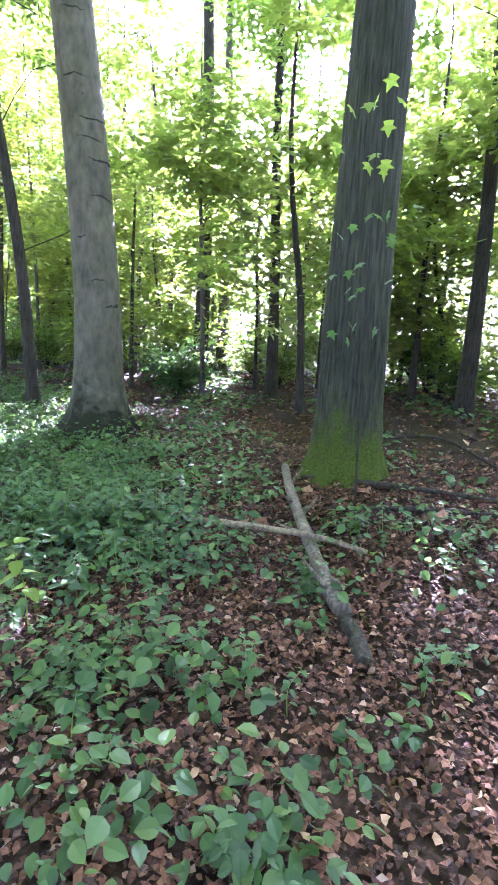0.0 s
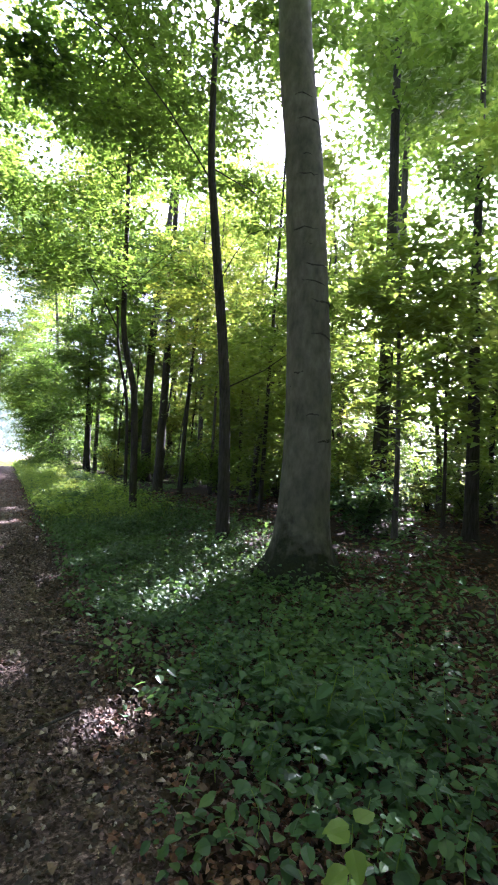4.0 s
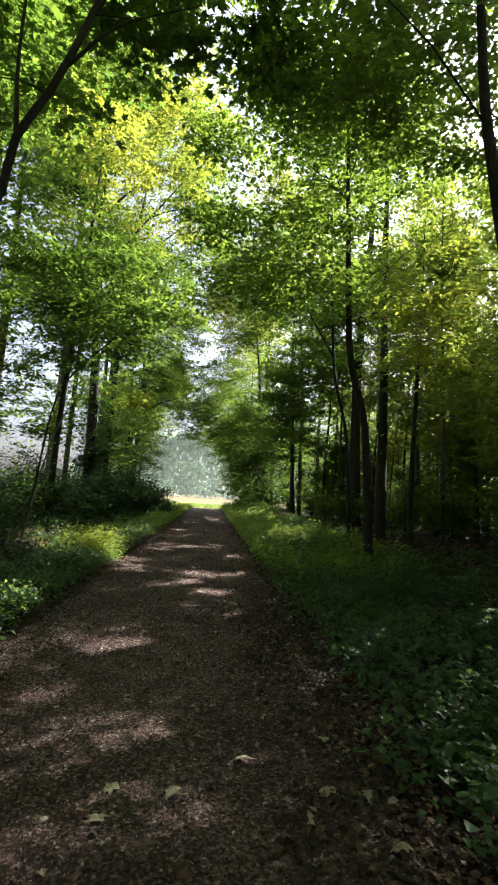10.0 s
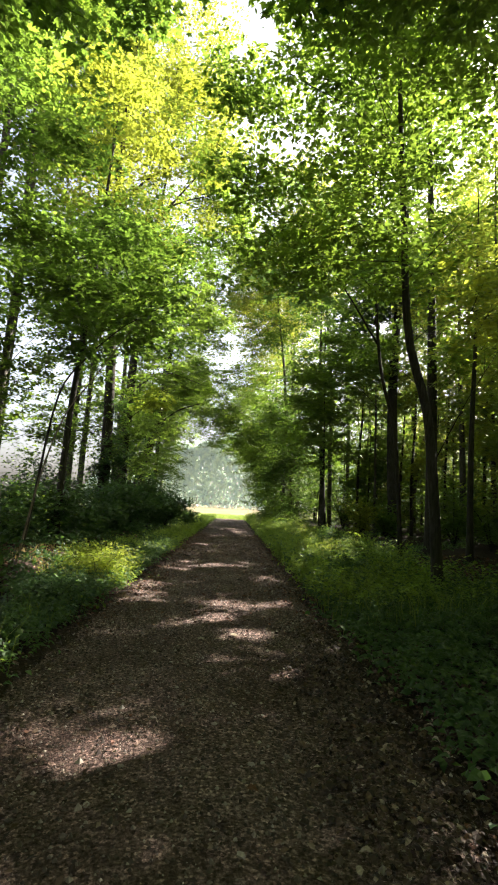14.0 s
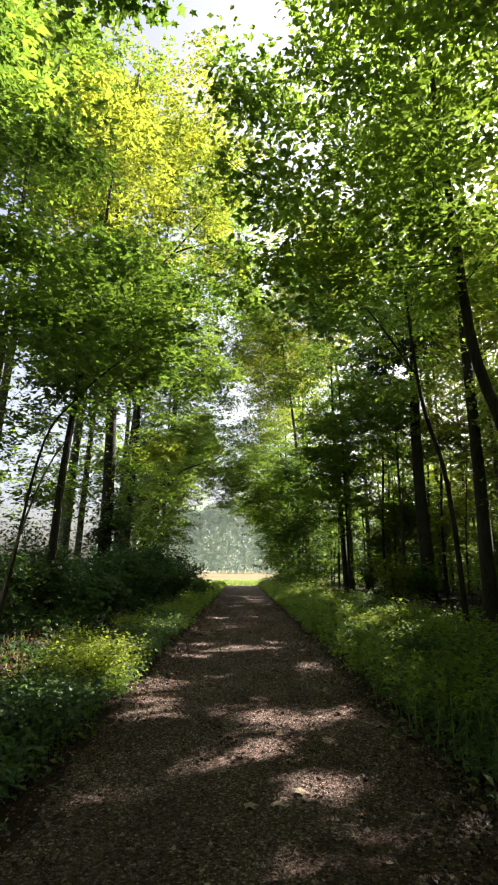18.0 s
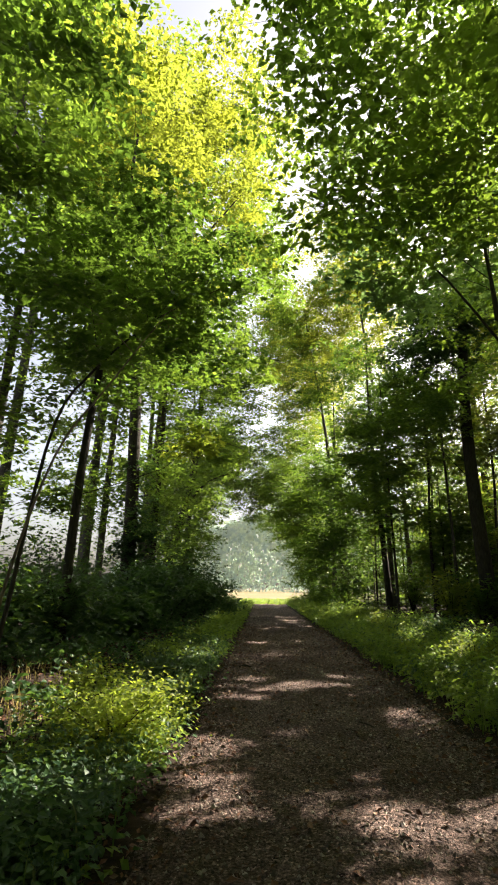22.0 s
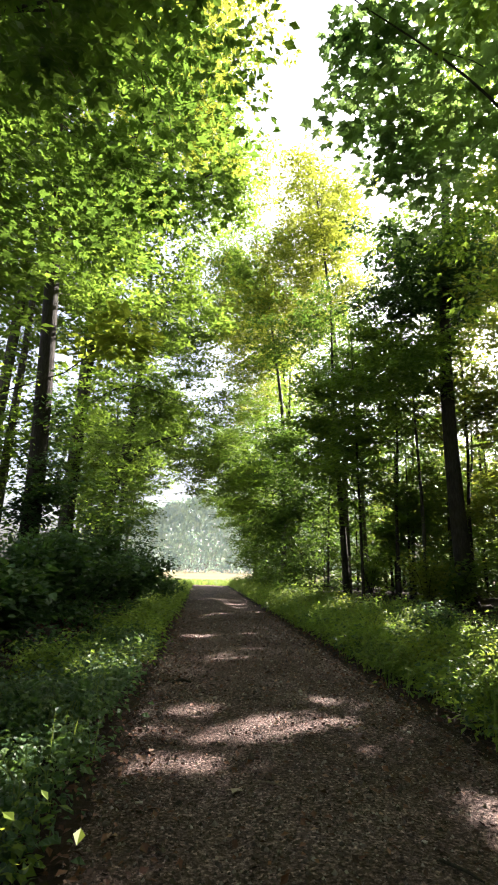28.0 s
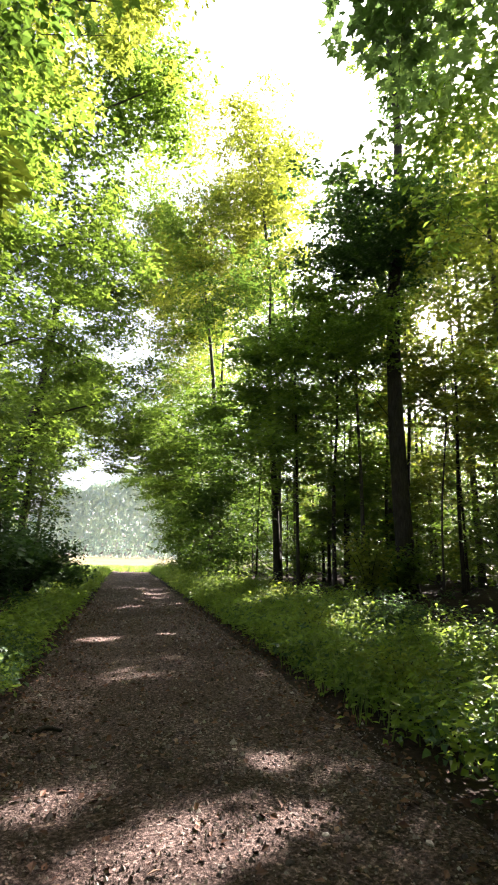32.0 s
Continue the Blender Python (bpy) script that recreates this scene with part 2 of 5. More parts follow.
# fallen leaves coloured darker to deepen the shade on the near track
SHADED_LITTER = litter_mat("shaded_fallen_leaf", [(0.0, (0.012, 0.007, 0.005)), (0.6, (0.055, 0.031, 0.021)), (0.9, (0.13, 0.082, 0.056)), (1.0, (0.36, 0.29, 0.23))])
PALE_LITTER = litter_mat("pale_fallen_leaf", [(0.0, (0.2, 0.16, 0.1)), (1.0, (0.36, 0.31, 0.22))])
STONE = litter_mat("track_stone", [(0.0, (0.03, 0.023, 0.02)), (0.7, (0.12, 0.094, 0.08)), (1.0, (0.38, 0.33, 0.28))], 0.85)

STONE_SINGLE, nt_s, b_s = base_mat("single_stone", 0.85, 0.2)
oi = nt_s.nodes.new("ShaderNodeObjectInfo")
rs = ramp_node(nt_s, [(0.0, (0.05, 0.04, 0.035)), (0.7, (0.16, 0.13, 0.115)), (1.0, (0.42, 0.38, 0.33))])
nt_s.links.new(oi.outputs["Random"], rs.inputs[0])
ns = noise_node(nt_s, 3.0, 4.0)
rs2 = ramp_node(nt_s, [(0.3, (0.7, 0.7, 0.7)), (0.7, (1.15, 1.15, 1.15))])
nt_s.links.new(ns.outputs[0], rs2.inputs[0])
nt_s.links.new(mix_col(nt_s, 1.0, rs.outputs[0], rs2.outputs[0], "MULTIPLY"), b_s.inputs["Base Color"])


# ---- building blocks ----
def mesh_of(name, verts, tris, mat, smooth=False):
    me = bpy.data.meshes.new(name)
    verts, tris = np.asarray(verts, np.float32), np.asarray(tris, np.int32)
    me.vertices.add(len(verts))
    me.vertices.foreach_set("co", verts.ravel())
    me.loops.add(len(tris) * 3)
    me.loops.foreach_set("vertex_index", tris.ravel())
    me.polygons.add(len(tris))
    me.polygons.foreach_set("loop_start", np.arange(0, len(tris) * 3, 3, dtype=np.int32))
    me.polygons.foreach_set("use_smooth", np.full(len(tris), smooth))
    me.materials.append(mat)
    me.update()
    return me


def part(name, mesh, parent, label=""):
    ob = new(name, mesh)
    ob.parent = parent
    return tagged(ob, label)


def thing(name, at, label, category, group="", kind=""):
    ob = new(name)
    ob.empty_display_size = 0.2
    ob.location = at
    return tagged(ob, label, category, group, kind)


def join(pieces):
    vs, ts, k = [], [], 0
    for v, t in pieces:
        vs.append(v)
        ts.append(np.asarray(t) + k)
        k += len(v)
    return np.vstack(vs), np.vstack(ts)


def smooth_line(pts, n, warp=1.0):
    """Catmull-Rom points through pts."""
    p = np.asarray(pts, float)
    p = np.vstack([2 * p[0] - p[1], p, 2 * p[-1] - p[-2]])
    u = np.linspace(0, 1, n) ** warp * (len(p) - 3 - 1e-6)
    i = u.astype(int)
    f = (u - i)[:, None]
    a, b, c, d = p[i], p[i + 1], p[i + 2], p[i + 3]
    return 0.5 * (2 * b + (c - a) * f + (2 * a - 5 * b + 4 * c - d) * f**2 + (3 * b - a - 3 * c + d) * f**3)


def tube(line, radii, sides, rough=0.0, rng=None, flare=0.0, lobes=5, cap=True, ridges=0.0):
    """A closed tapering tube along a line of points."""
    line, radii = np.asarray(line, float), np.asarray(radii, float)
    n = len(line)
    d = np.gradient(line, axis=0)
    d /= np.linalg.norm(d, axis=1)[:, None] + 1e-9
    ref = np.array([1.0, 0.0, 0.0]) if abs(d[:, 0]).mean() < 0.8 else np.array([0.0, 1.0, 0.0])
    s = np.cross(d, ref)
    s /= np.linalg.norm(s, axis=1)[:, None] + 1e-9
    t = np.cross(d, s)
    a = np.linspace(0, 2 * math.pi, sides, endpoint=False)
    r = np.repeat(radii[:, None], sides, 1)
    if flare:
        h = np.linalg.norm(line - line[0], axis=1)[:, None]
        r = r * (1 + flare * (np.exp(-h / 0.22) * (0.55 + 0.75 * np.cos(lobes * a + 0.6)[None, :] ** 2) + 0.25 * np.exp(-h / 0.8)))
    if ridges:
        r = r * (1 + ridges * np.cos(17 * a + 2.0 * np.sin(np.linspace(0, 9, n))[:, None])[:, :])
    if rough and rng is not None:
        r = r * (1 + rough * rng.standard_normal((n, sides)))
    v = line[:, None, :] + r[:, :, None] * (np.cos(a)[None, :, None] * s[:, None, :] + np.sin(a)[None, :, None] * t[:, None, :])
    v = v.reshape(-1, 3)
    i = np.arange(n - 1)[:, None] * sides
    j = np.arange(sides)[None, :]
    k = (j + 1) % sides
    q = np.stack([i + j, i + k, i + sides + k, i + sides + j], -1).reshape(-1, 4)
    tr = np.vstack([q[:, [0, 1, 2]], q[:, [0, 2, 3]]])
    if cap:
        v = np.vstack([v, line[-1:], line[:1]])
        e, b = n * sides, n * sides + 1
        o = (n - 1) * sides
        jj = np.arange(sides)
        kk = (jj + 1) % sides
        tr = np.vstack([tr, np.stack([o + jj, o + kk, np.full(sides, e)], -1), np.stack([kk, jj, np.full(sides, b)], -1)])
    return v, tr


# gaps in the canopy through which the sun reaches the ground: place and half width
GAPS = [(-1.4, 18.6, 0.42), (-0.75, 18.9, 0.22), (-2.05, 25.5, 0.35), (-0.9, 25.9, 0.25), (-0.9, 13.6, 0.26), (-0.64, 12.0, 0.3), (-1.2, 12.7, 0.22), (-2.35, 13.8, 0.3), (-2.4, 16.15, 0.3), (-1.6, 15.9, 0.2),
        (-0.1, 16.9, 0.24), (-1.6, 8.9, 0.24), (-0.75, 4.9, 0.42), (-1.05, 5.1, 0.4), (-1.4, 4.5, 0.4), (0.25, 4.3, 0.28), (0.1, 11.2, 0.16), (-0.35, 10.6, 0.16), (-2.1, 19.4, 0.2), (-0.6, 19.7, 0.22),
        (1.06, 6.3, 0.3), (-3.2, 14.9, 0.75), (-4.5, 14.7, 0.5), (2.2, 21.6, 0.52), (0.9, 19.2, 0.42), (1.9, 24.5, 0.52), (1.6, 29, 0.7), (-1.5, 31, 0.3), (-0.6, 36, 0.4), (-3.4, 22, 0.3), (1.4, 35, 0.7), (3.4, 30, 0.6),
        (-3.4, 10.0, 0.35), (-3.8, 13.2, 0.45), (-3.7, 17.1, 0.4), (-3.5, 20.4, 0.4), (1.3, 17.5, 0.38), (2.6, 19.5, 0.47), (1.2, 22.5, 0.44), (2.8, 23.5, 0.46), (-2.0, 7.73, 0.13), (-2.28, 10.3, 0.14), (-1.98, 17.8, 0.16), (-2.42, 17.7, 0.24),
        (-0.12, 19.55, 0.14), (-0.2, 16.4, 0.15), (-2.3, 14.4, 0.25), (-1.1, 13.8, 0.2), (-1.65, 14.1, 0.14), (-4.9, 15.6, 0.6), (-5.2, 17.0, 0.5)]
rng = np.random.default_rng(3)           # and small chinks that dapple the farther track
GAPS += [(float(rng.uniform(-2.6, 0.3)), float(rng.uniform(10.5, 31)), float(rng.uniform(0.07, 0.13))) for k in range(50)]
SUN_WAY = np.array([math.sin(sa) * math.cos(se), math.cos(sa) * math.cos(se), math.sin(se)])


def unshaded(rng, p):
    """Which of the points leave the gaps open."""
    keep = np.ones(len(p), bool)
    for x, y, r in GAPS:
        d = p - np.array([x, y, 0.0])
        off = d - (d @ SUN_WAY)[:, None] * SUN_WAY
        keep &= (off**2).sum(1) > (r * rng.uniform(0.75, 1.2, len(p))) ** 2
    return keep


# leaf outlines: x across, y along, z fold
SIMPLE = (np.array([[0, 0, 0], [0.3, 0.48, 0.07], [0, 1, -0.06], [-0.3, 0.48, 0.07]], float), np.array([[0, 1, 2], [0, 2, 3]]))
KITE = (np.array([[-0.26, 0.1, 0.0], [0.3, 0.3, 0.0], [0, 1.05, 0.0]], float), np.array([[0, 1, 2]]))
OVAL = (np.array([[0, 0, 0], [0.27, 0.25, 0.06], [0.3, 0.58, 0.06], [0, 1, -0.1], [-0.3, 0.58, 0.06], [-0.27, 0.25, 0.06], [0, 0.5, 0]], float),
        np.array([[0, 1, 6], [1, 2, 6], [2, 3, 6], [3, 4, 6], [4, 5, 6], [5, 0, 6]]))
CURL = (np.array([[0, 0, 0.02], [0.27, 0.28, 0.24], [0.22, 0.68, 0.12], [0.04, 1, -0.06], [-0.24, 0.6, 0.2], [-0.26, 0.3, 0.05]], float),
        np.array([[0, 1, 5], [1, 2, 5], [2, 4, 5], [2, 3, 4]]))
def broad_leaf(widths, fold, droop):
    """A broad leaf with a midrib: half widths from the stalk to the tip, edges raised by fold, tip hanging by droop."""
    n = len(widths)
    y = np.linspace(0, 1, n)
    rib = np.stack([0 * y, y, -droop * y**2], -1)
    w = np.array(widths, float)
    side = [np.stack([q * w, y - 0.1 * w + 0.02 * (np.arange(n) % 2), -droop * y**2 + fold * w], -1) for q in (1, -1)]
    v = np.vstack([rib, side[0], side[1]])
    t = []
    for i in range(n - 1):
        t += [[i, n + i, n + i + 1], [i, n + i + 1, i + 1], [i, i + 1, 2 * n + i + 1], [i, 2 * n + i + 1, 2 * n + i]]
    return v, np.array(t)


HEART = broad_leaf([0.0, 0.3, 0.37, 0.27, 0.0], 0.25, 0.2)
CRENATE = broad_leaf([0.0, 0.26, 0.36, 0.33, 0.34, 0.22, 0.17, 0.0], 0.22, 0.22)
LOBED = (np.array([[0, 0.3, 0.0], [0, 0, 0], [0.34, 0.04, -0.03], [0.26, 0.3, 0.03], [0.56, 0.52, -0.04], [0.22, 0.58, 0.02], [0, 1.05, -0.08],
                   [-0.22, 0.58, 0.02], [-0.56, 0.52, -0.04], [-0.26, 0.3, 0.03], [-0.34, 0.04, -0.03]], float),
         np.array([[0, i, i % 10 + 1] for i in range(1, 11)]))


def leaves(rng, shape, at, size, tilt=0.5, spread=0.25, lead=None):
    """Leaves at the points: tilt is how far their faces lean from the level, lead their pointing direction."""
    n = len(at)
    yaw = rng.uniform(0, 2 * math.pi, n) if lead is None else lead + rng.normal(0, 0.7, n)
    f = np.stack([np.cos(yaw), np.sin(yaw), rng.normal(-0.15, tilt * 0.7, n)], -1)
    f /= np.linalg.norm(f, axis=1)[:, None]
    up = np.stack([rng.normal(0, tilt, n), rng.normal(0, tilt, n), np.ones(n)], -1)
    r = np.cross(f, up)
    r /= np.linalg.norm(r, axis=1)[:, None] + 1e-9
    u = np.cross(r, f)
    s = size * rng.uniform(1 - spread, 1 + spread, n) * np.where(rng.random(n) < 0.25, 0.7, 1.0)
    tv, tt = shape
    wide = rng.uniform(0.85, 1.15, n)
    v = at[:, None, :] + s[:, None, None] * (tv[None, :, 0, None] * r[:, None, :] * wide[:, None, None] + tv[None, :, 1, None] * f[:, None, :] + tv[None, :, 2, None] * u[:, None, :])
    t = tt[None] + (np.arange(n) * len(tv))[:, None, None]
    return v.reshape(-1, 3), t.reshape(-1, 3)


def wobble(x, y, s=1.0, k=0.0):
    return (np.sin(x * 1.3 * s + 1.7 + k) * np.cos(y * 1.1 * s - 0.4 + k) + 0.5 * np.sin(x * 2.9 * s - y * 2.3 * s + 2.1 + 2 * k) + 0.3 * np.cos(x * 5.3 * s + y * 4.1 * s + k)) / 1.8


def step(a, b, x):
    t = np.clip((x - a) / (b - a), 0, 1)
    return t * t * (3 - 2 * t)


ROAD_L, ROAD_R = -2.65, 0.32


def gz(x, y):
    """Height of the ground."""
    x, y = np.asarray(x, float), np.asarray(y, float)
    mid = (ROAD_L + ROAD_R) / 2
    off = step(ROAD_R - 0.1, ROAD_R + 0.9, x) + step(-ROAD_L - 0.1, -ROAD_L + 0.9, -x)
    near = np.exp(-((y - 20) / 60.0) ** 4)
    z = 0.3 * step(1.6, 4.4, x) + 0.02 * np.clip(x - 4.4, 0, 22)
    z = z + (0.32 * step(3.9, 5.0, -x) - 0.3 * step(6.5, 9.5, -x)) * step(4, 8, y) * (1 - step(34, 40, y))
    z = z + off * (0.035 * wobble(x, y, 0.8) + 0.02 * wobble(x, y, 2.3, 1.0))
    ruts = np.exp(-((np.abs(x - mid) - 0.75) / 0.28) ** 2)
    z = z * near + (1 - off) * (0.025 - 0.03 * ruts + 0.006 * wobble(x, y, 2.0))
    return z - 0.02


# ---- trees ----
def cloud(rng, base, ln, zs, at, radii, n_spray, per, spray, shape, size, tilt, sag, wood_r):
    """One mass of a crown: sprays of leaves round a centre, and the limbs with twigs that carry them from the trunk line ln.
    Returns a list of limbs (wood) and the leaves."""
    m = max(3, n_spray // 10)
    d = rng.normal(0, 1, (m, 3))
    d /= np.linalg.norm(d, axis=1)[:, None]
    q = d * radii * (rng.random((m, 1)) ** 0.42) * rng.uniform(0.8, 1.08, (m, 1))
    own = rng.integers(0, m, n_spray)
    c = at + q[own] + rng.normal(0, 1, (n_spray, 3)) * radii * np.array([0.2, 0.2, 0.11])
    limbs, twigs, forks = [], [], []
    for g in range(m):
        mine = c[own == g]
        if len(mine) == 0:
            continue
        end = mine.mean(0)
        flat = np.hypot(end[0] - np.interp(end[2], zs, ln[:, 0]), end[1] - np.interp(end[2], zs, ln[:, 1]))
        z0 = float(np.clip(end[2] - flat * rng.uniform(0.25, 0.95) - 0.2, zs[2], zs[-2]))
        p0 = np.array([np.interp(z0, zs, ln[:, j]) for j in range(3)])
        L = np.linalg.norm(end - p0)
        r0 = wood_r * (0.3 + 0.14 * L)
        if forks:                          # fork off an earlier limb where one passes near
            near = np.vstack(forks)
            dist = np.linalg.norm(near - end, axis=1)
            if dist.min() < 0.6 * L:
                p0 = near[np.argmin(dist)]
                L = dist.min()
                r0 *= 0.6
        mid = p0 + (end - p0) * 0.5 + np.array([0, 0, 0.1 * L]) + rng.normal(0, 0.09 * L, 3)
        n = 5
        line = smooth_line([p0, mid, end], n)
        forks.append(line[1:4])
        limbs.append(tube(line, np.linspace(r0, r0 * 0.3, n), 5))
        for q in mine:
            a = line[np.argmin(((line[1:] - q) ** 2).sum(-1)) + 1]
            twigs.append(tube(np.array([a, q]), [r0 * 0.26 + 0.002, 0.003], 3, cap=False))
    spray *= 0.8
    C = np.repeat(c, per, 0)
    m = len(C)
    ang = rng.uniform(0, 2 * math.pi, m)
    rad = spray * np.sqrt(rng.random(m)) * np.repeat(rng.uniform(0.6, 1.25, n_spray), per)
    tx, ty = (np.repeat(rng.normal(0, 0.28, n_spray), per) for _ in range(2))
    lx, ly = rad * np.cos(ang), rad * np.sin(ang)
    p = C + np.stack([lx, ly, lx * tx + ly * ty - sag * rad + rng.normal(0, 0.08 * spray, m)], -1)
    ok = unshaded(rng, p + base) | (p[:, 2] < 2.0)
    return limbs, twigs, leaves(rng, shape, p[ok], size, tilt, 0.25, ang[ok])


def tree(name, label, category, line, r0, r1, bark, seed, masses, leaf=BEECH_LEAF, shape=None, size=0.1, tilt=0.42, group="", per=42, spray=0.55, sag=0.2,
         sides=12, rings=26, flare=0.35, rough=0.012, ridges=0.0, scars=0, wood_r=0.016, boughs=()):
    """A tree along a trunk line. masses: rows of (centre x, y, z, radius x, y, z, sprays[, leaf material])."""
    rng = np.random.default_rng(seed)
    shape = shape or SIMPLE
    base = np.array(line[0], float)
    base[2] = float(gz(base[0], base[1])) - 0.05
    pts = np.array(line, float)
    pts[0] = base
    root = thing(name, base, label, category, group)
    ln = smooth_line(pts - base, rings, 1.7)
    f = ln[:, 2] / ln[-1, 2]
    rad = r0 * np.clip(1 - f, 0, 1) ** 0.85 + r1
    v, t = tube(ln, rad, sides, rough, rng, flare, 5, True, ridges)
    part("trunk", mesh_of("trunk", v, t, bark, True), root)
    zs = ln[:, 2]
    made, fine = {}, []
    for row in masses:
        limbs, tw, lv = cloud(rng, base, ln, zs, np.array(row[:3]) - base, np.array(row[3:6]), int(row[6]), per, spray, shape, size, tilt, sag, wood_r)
        if sides <= 8:
            fine += limbs
        for w in limbs if sides > 8 else []:
            part("limb", mesh_of("limb", w[0], w[1], bark, True), root)
        made.setdefault(row[7] if len(row) > 7 else leaf, []).append(lv)
        fine += tw if sides > 8 else []
    for r, *way in boughs:                 # main boughs: thickness, then the points that they pass
        w = tube(smooth_line(np.array(way) - base, 12), np.linspace(r, r * 0.25, 12), 7, 0.03, rng)
        part("limb", mesh_of("limb", w[0], w[1], bark, True), root)
    if fine:
        v, t = join(fine)
        tagged(part("twig_mass", mesh_of("twig_mass", v, t, bark, True), root), kind="stuff")
    for mat, lvs in made.items():
        v, t = join(lvs)
        part("crown", mesh_of("crown", v, t, mat), root)
    for k in range(scars):
        z = 0.5 + k * 0.24 + rng.uniform(-0.15, 0.15)
        i = int(np.clip(np.searchsorted(zs, z) - 1, 0, rings - 2))
        a = rng.uniform(-3.4, -0.9)
        eye = rng.random() < 0.14
        half = rng.uniform(0.08, 0.16) if eye else rng.uniform(0.3, 1.1)
        arc = np.linspace(-half, half, 9) + a
        lift = rng.normal(0, 0.03) * np.cos((arc - a) / half * 1.5) + rng.normal(0, 0.008, 9)
        lnp = np.stack([ln[i, 0] + rad[i] * 0.985 * np.cos(arc), ln[i, 1] + rad[i] * 0.985 * np.sin(arc), z + lift], -1)
        w = tube(lnp, (0.03 if eye else rng.uniform(0.009, 0.018)) * np.array([0.2, 0.6, 0.8, 1, 1.1, 0.9, 0.8, 0.5, 0.2]) * rng.uniform(0.7, 1.2, 9), 6)
        part("branch_scar", mesh_of("branch_scar", w[0], w[1], DARK_BARK, True), root, "dark wrinkled branch scar")
    return root


# ---- ground ----
def sheet(name, xs, ys, lift, mat, label, category):
    X, Y = np.meshgrid(xs, ys)
    Z = gz(X, Y) + lift
    v = np.stack([X, Y, Z], -1).reshape(-1, 3)
    nx = len(xs)
    i, j = np.meshgrid(np.arange(len(ys) - 1), np.arange(nx - 1), indexing="ij")
    a = (i * nx + j).ravel()
    t = np.vstack([np.stack([a, a + 1, a + nx + 1], -1), np.stack([a, a + nx + 1, a + nx], -1)])
    ob = new(name, mesh_of(name, v, t, mat, True))
    return tagged(ob, label, category, kind="structure")


gx = np.concatenate([-np.geomspace(900, 14, 16), np.arange(-13, -4, 0.45), np.arange(-4, 6, 0.2), np.arange(6, 26, 0.5), np.geomspace(27, 900, 16)])
gy = np.concatenate([-np.geomspace(900, 13, 14), np.arange(-12, -1, 0.5), np.arange(-1, 24, 0.22), np.arange(24, 62, 0.5), np.geomspace(64, 1200, 18)])
sheet("ground", gx, gy, 0.0, SOIL, "dark brown forest soil under leaf litter", "ground")

# the track: a strip with ragged edges that lies on the soil
ty = np.arange(-14, 66, 0.16)
tu = np.linspace(0, 1, 26)
edge_l = ROAD_L + 0.07 * wobble(ty, ty * 0.3, 1.7) + 0.04 * wobble(ty, 2.0, 6.0)
edge_r = ROAD_R + 0.07 * wobble(ty, ty * 0.5, 1.4, 2.0) + 0.05 * wobble(ty, 1.0, 5.0) + 0.18 * np.exp(-((ty - 4.5) / 2.0) ** 2)
TX = edge_l[:, None] + (edge_r - edge_l)[:, None] * tu[None, :]
TY = np.repeat(ty[:, None], len(tu), 1)
TZ = gz(TX, TY) + 0.012 * np.sin(math.pi * tu)[None, :] ** 0.3 + 0.004 * wobble(TX, TY, 6.0)
a = (np.arange(len(ty) - 1)[:, None] * len(tu) + np.arange(len(tu) - 1)[None, :]).ravel()
nt_ = len(tu)
track = new("track", mesh_of("track", np.stack([TX, TY, TZ], -1).reshape(-1, 3), np.vstack([np.stack([a, a + 1, a + nt_ + 1], -1), np.stack([a, a + nt_ + 1, a + nt_], -1)]), TRACK, True))
tagged(track, "brown gravel forest track with worn wheel ruts", "track", kind="structure")

# fields beyond the wood
def field(name, x0, x1, y0, y1, lift, mat, label):
    xs, ys = np.linspace(x0, x1, 24), np.linspace(y0, y1, 24)
    return sheet(name, xs, ys, lift, mat, label, "field")


field("field", -300, 300, 76, 420, 0.06, FIELD, "pale straw-coloured stubble field in full sun")
field("field_beside_wood", -300, -12.5, -60, 75.5, 0.05, FIELD, "pale sunlit field beside the narrow belt of trees")


# ---- trees beside the track ----
tree("beech_tree", "old beech with furrowed bark and mossy foot", "tree", [(4.14, 3.12, 0), (4.15, 3.12, 2.5), (4.2, 3.1, 5.5), (4.35, 3.2, 10), (4.3, 3.4, 18)], 0.275, 0.05, OLD_BARK, 11,
     [(4.6, 3.4, 15, 4.5, 4.5, 4.5, 230)], shape=KITE, size=0.2, spray=0.8, sides=34, rings=60, flare=0.42, rough=0.012, ridges=0.025)
tree("beech_tree", "tall beech with smooth grey scarred bark", "tree", [(3.34, 7.07, 0), (3.31, 7.07, 2.5), (3.05, 7.1, 5.6), (2.75, 7.25, 9), (2.8, 7.5, 18)], 0.29, 0.05, BEECH_BARK, 12,
     [(3.4, 7.4, 15, 4.5, 4.5, 4.5, 230)], shape=KITE, size=0.2, spray=0.8, sides=28, rings=60, flare=0.95, rough=0.002, scars=26)
tree("young_beech_tree", "slender dark-stemmed beech at the track's edge", "tree", [(3.27, 9.61, 0), (3.1, 9.61, 3), (2.69, 9.61, 5.9), (2.5, 9.6, 7.6), (2.4, 9.7, 12.5)], 0.095, 0.02, DARK_BARK, 13,
     [(0.9, 10.6, 8.7, 2.8, 2.1, 1.7, 210), (2.7, 9.9, 11.2, 3.0, 3.0, 2.2, 150), (3.2, 12.6, 9.6, 2.2, 1.8, 1.6, 150), (3.9, 10.6, 6.2, 2.0, 1.8, 1.8, 36)], size=0.135, per=32)
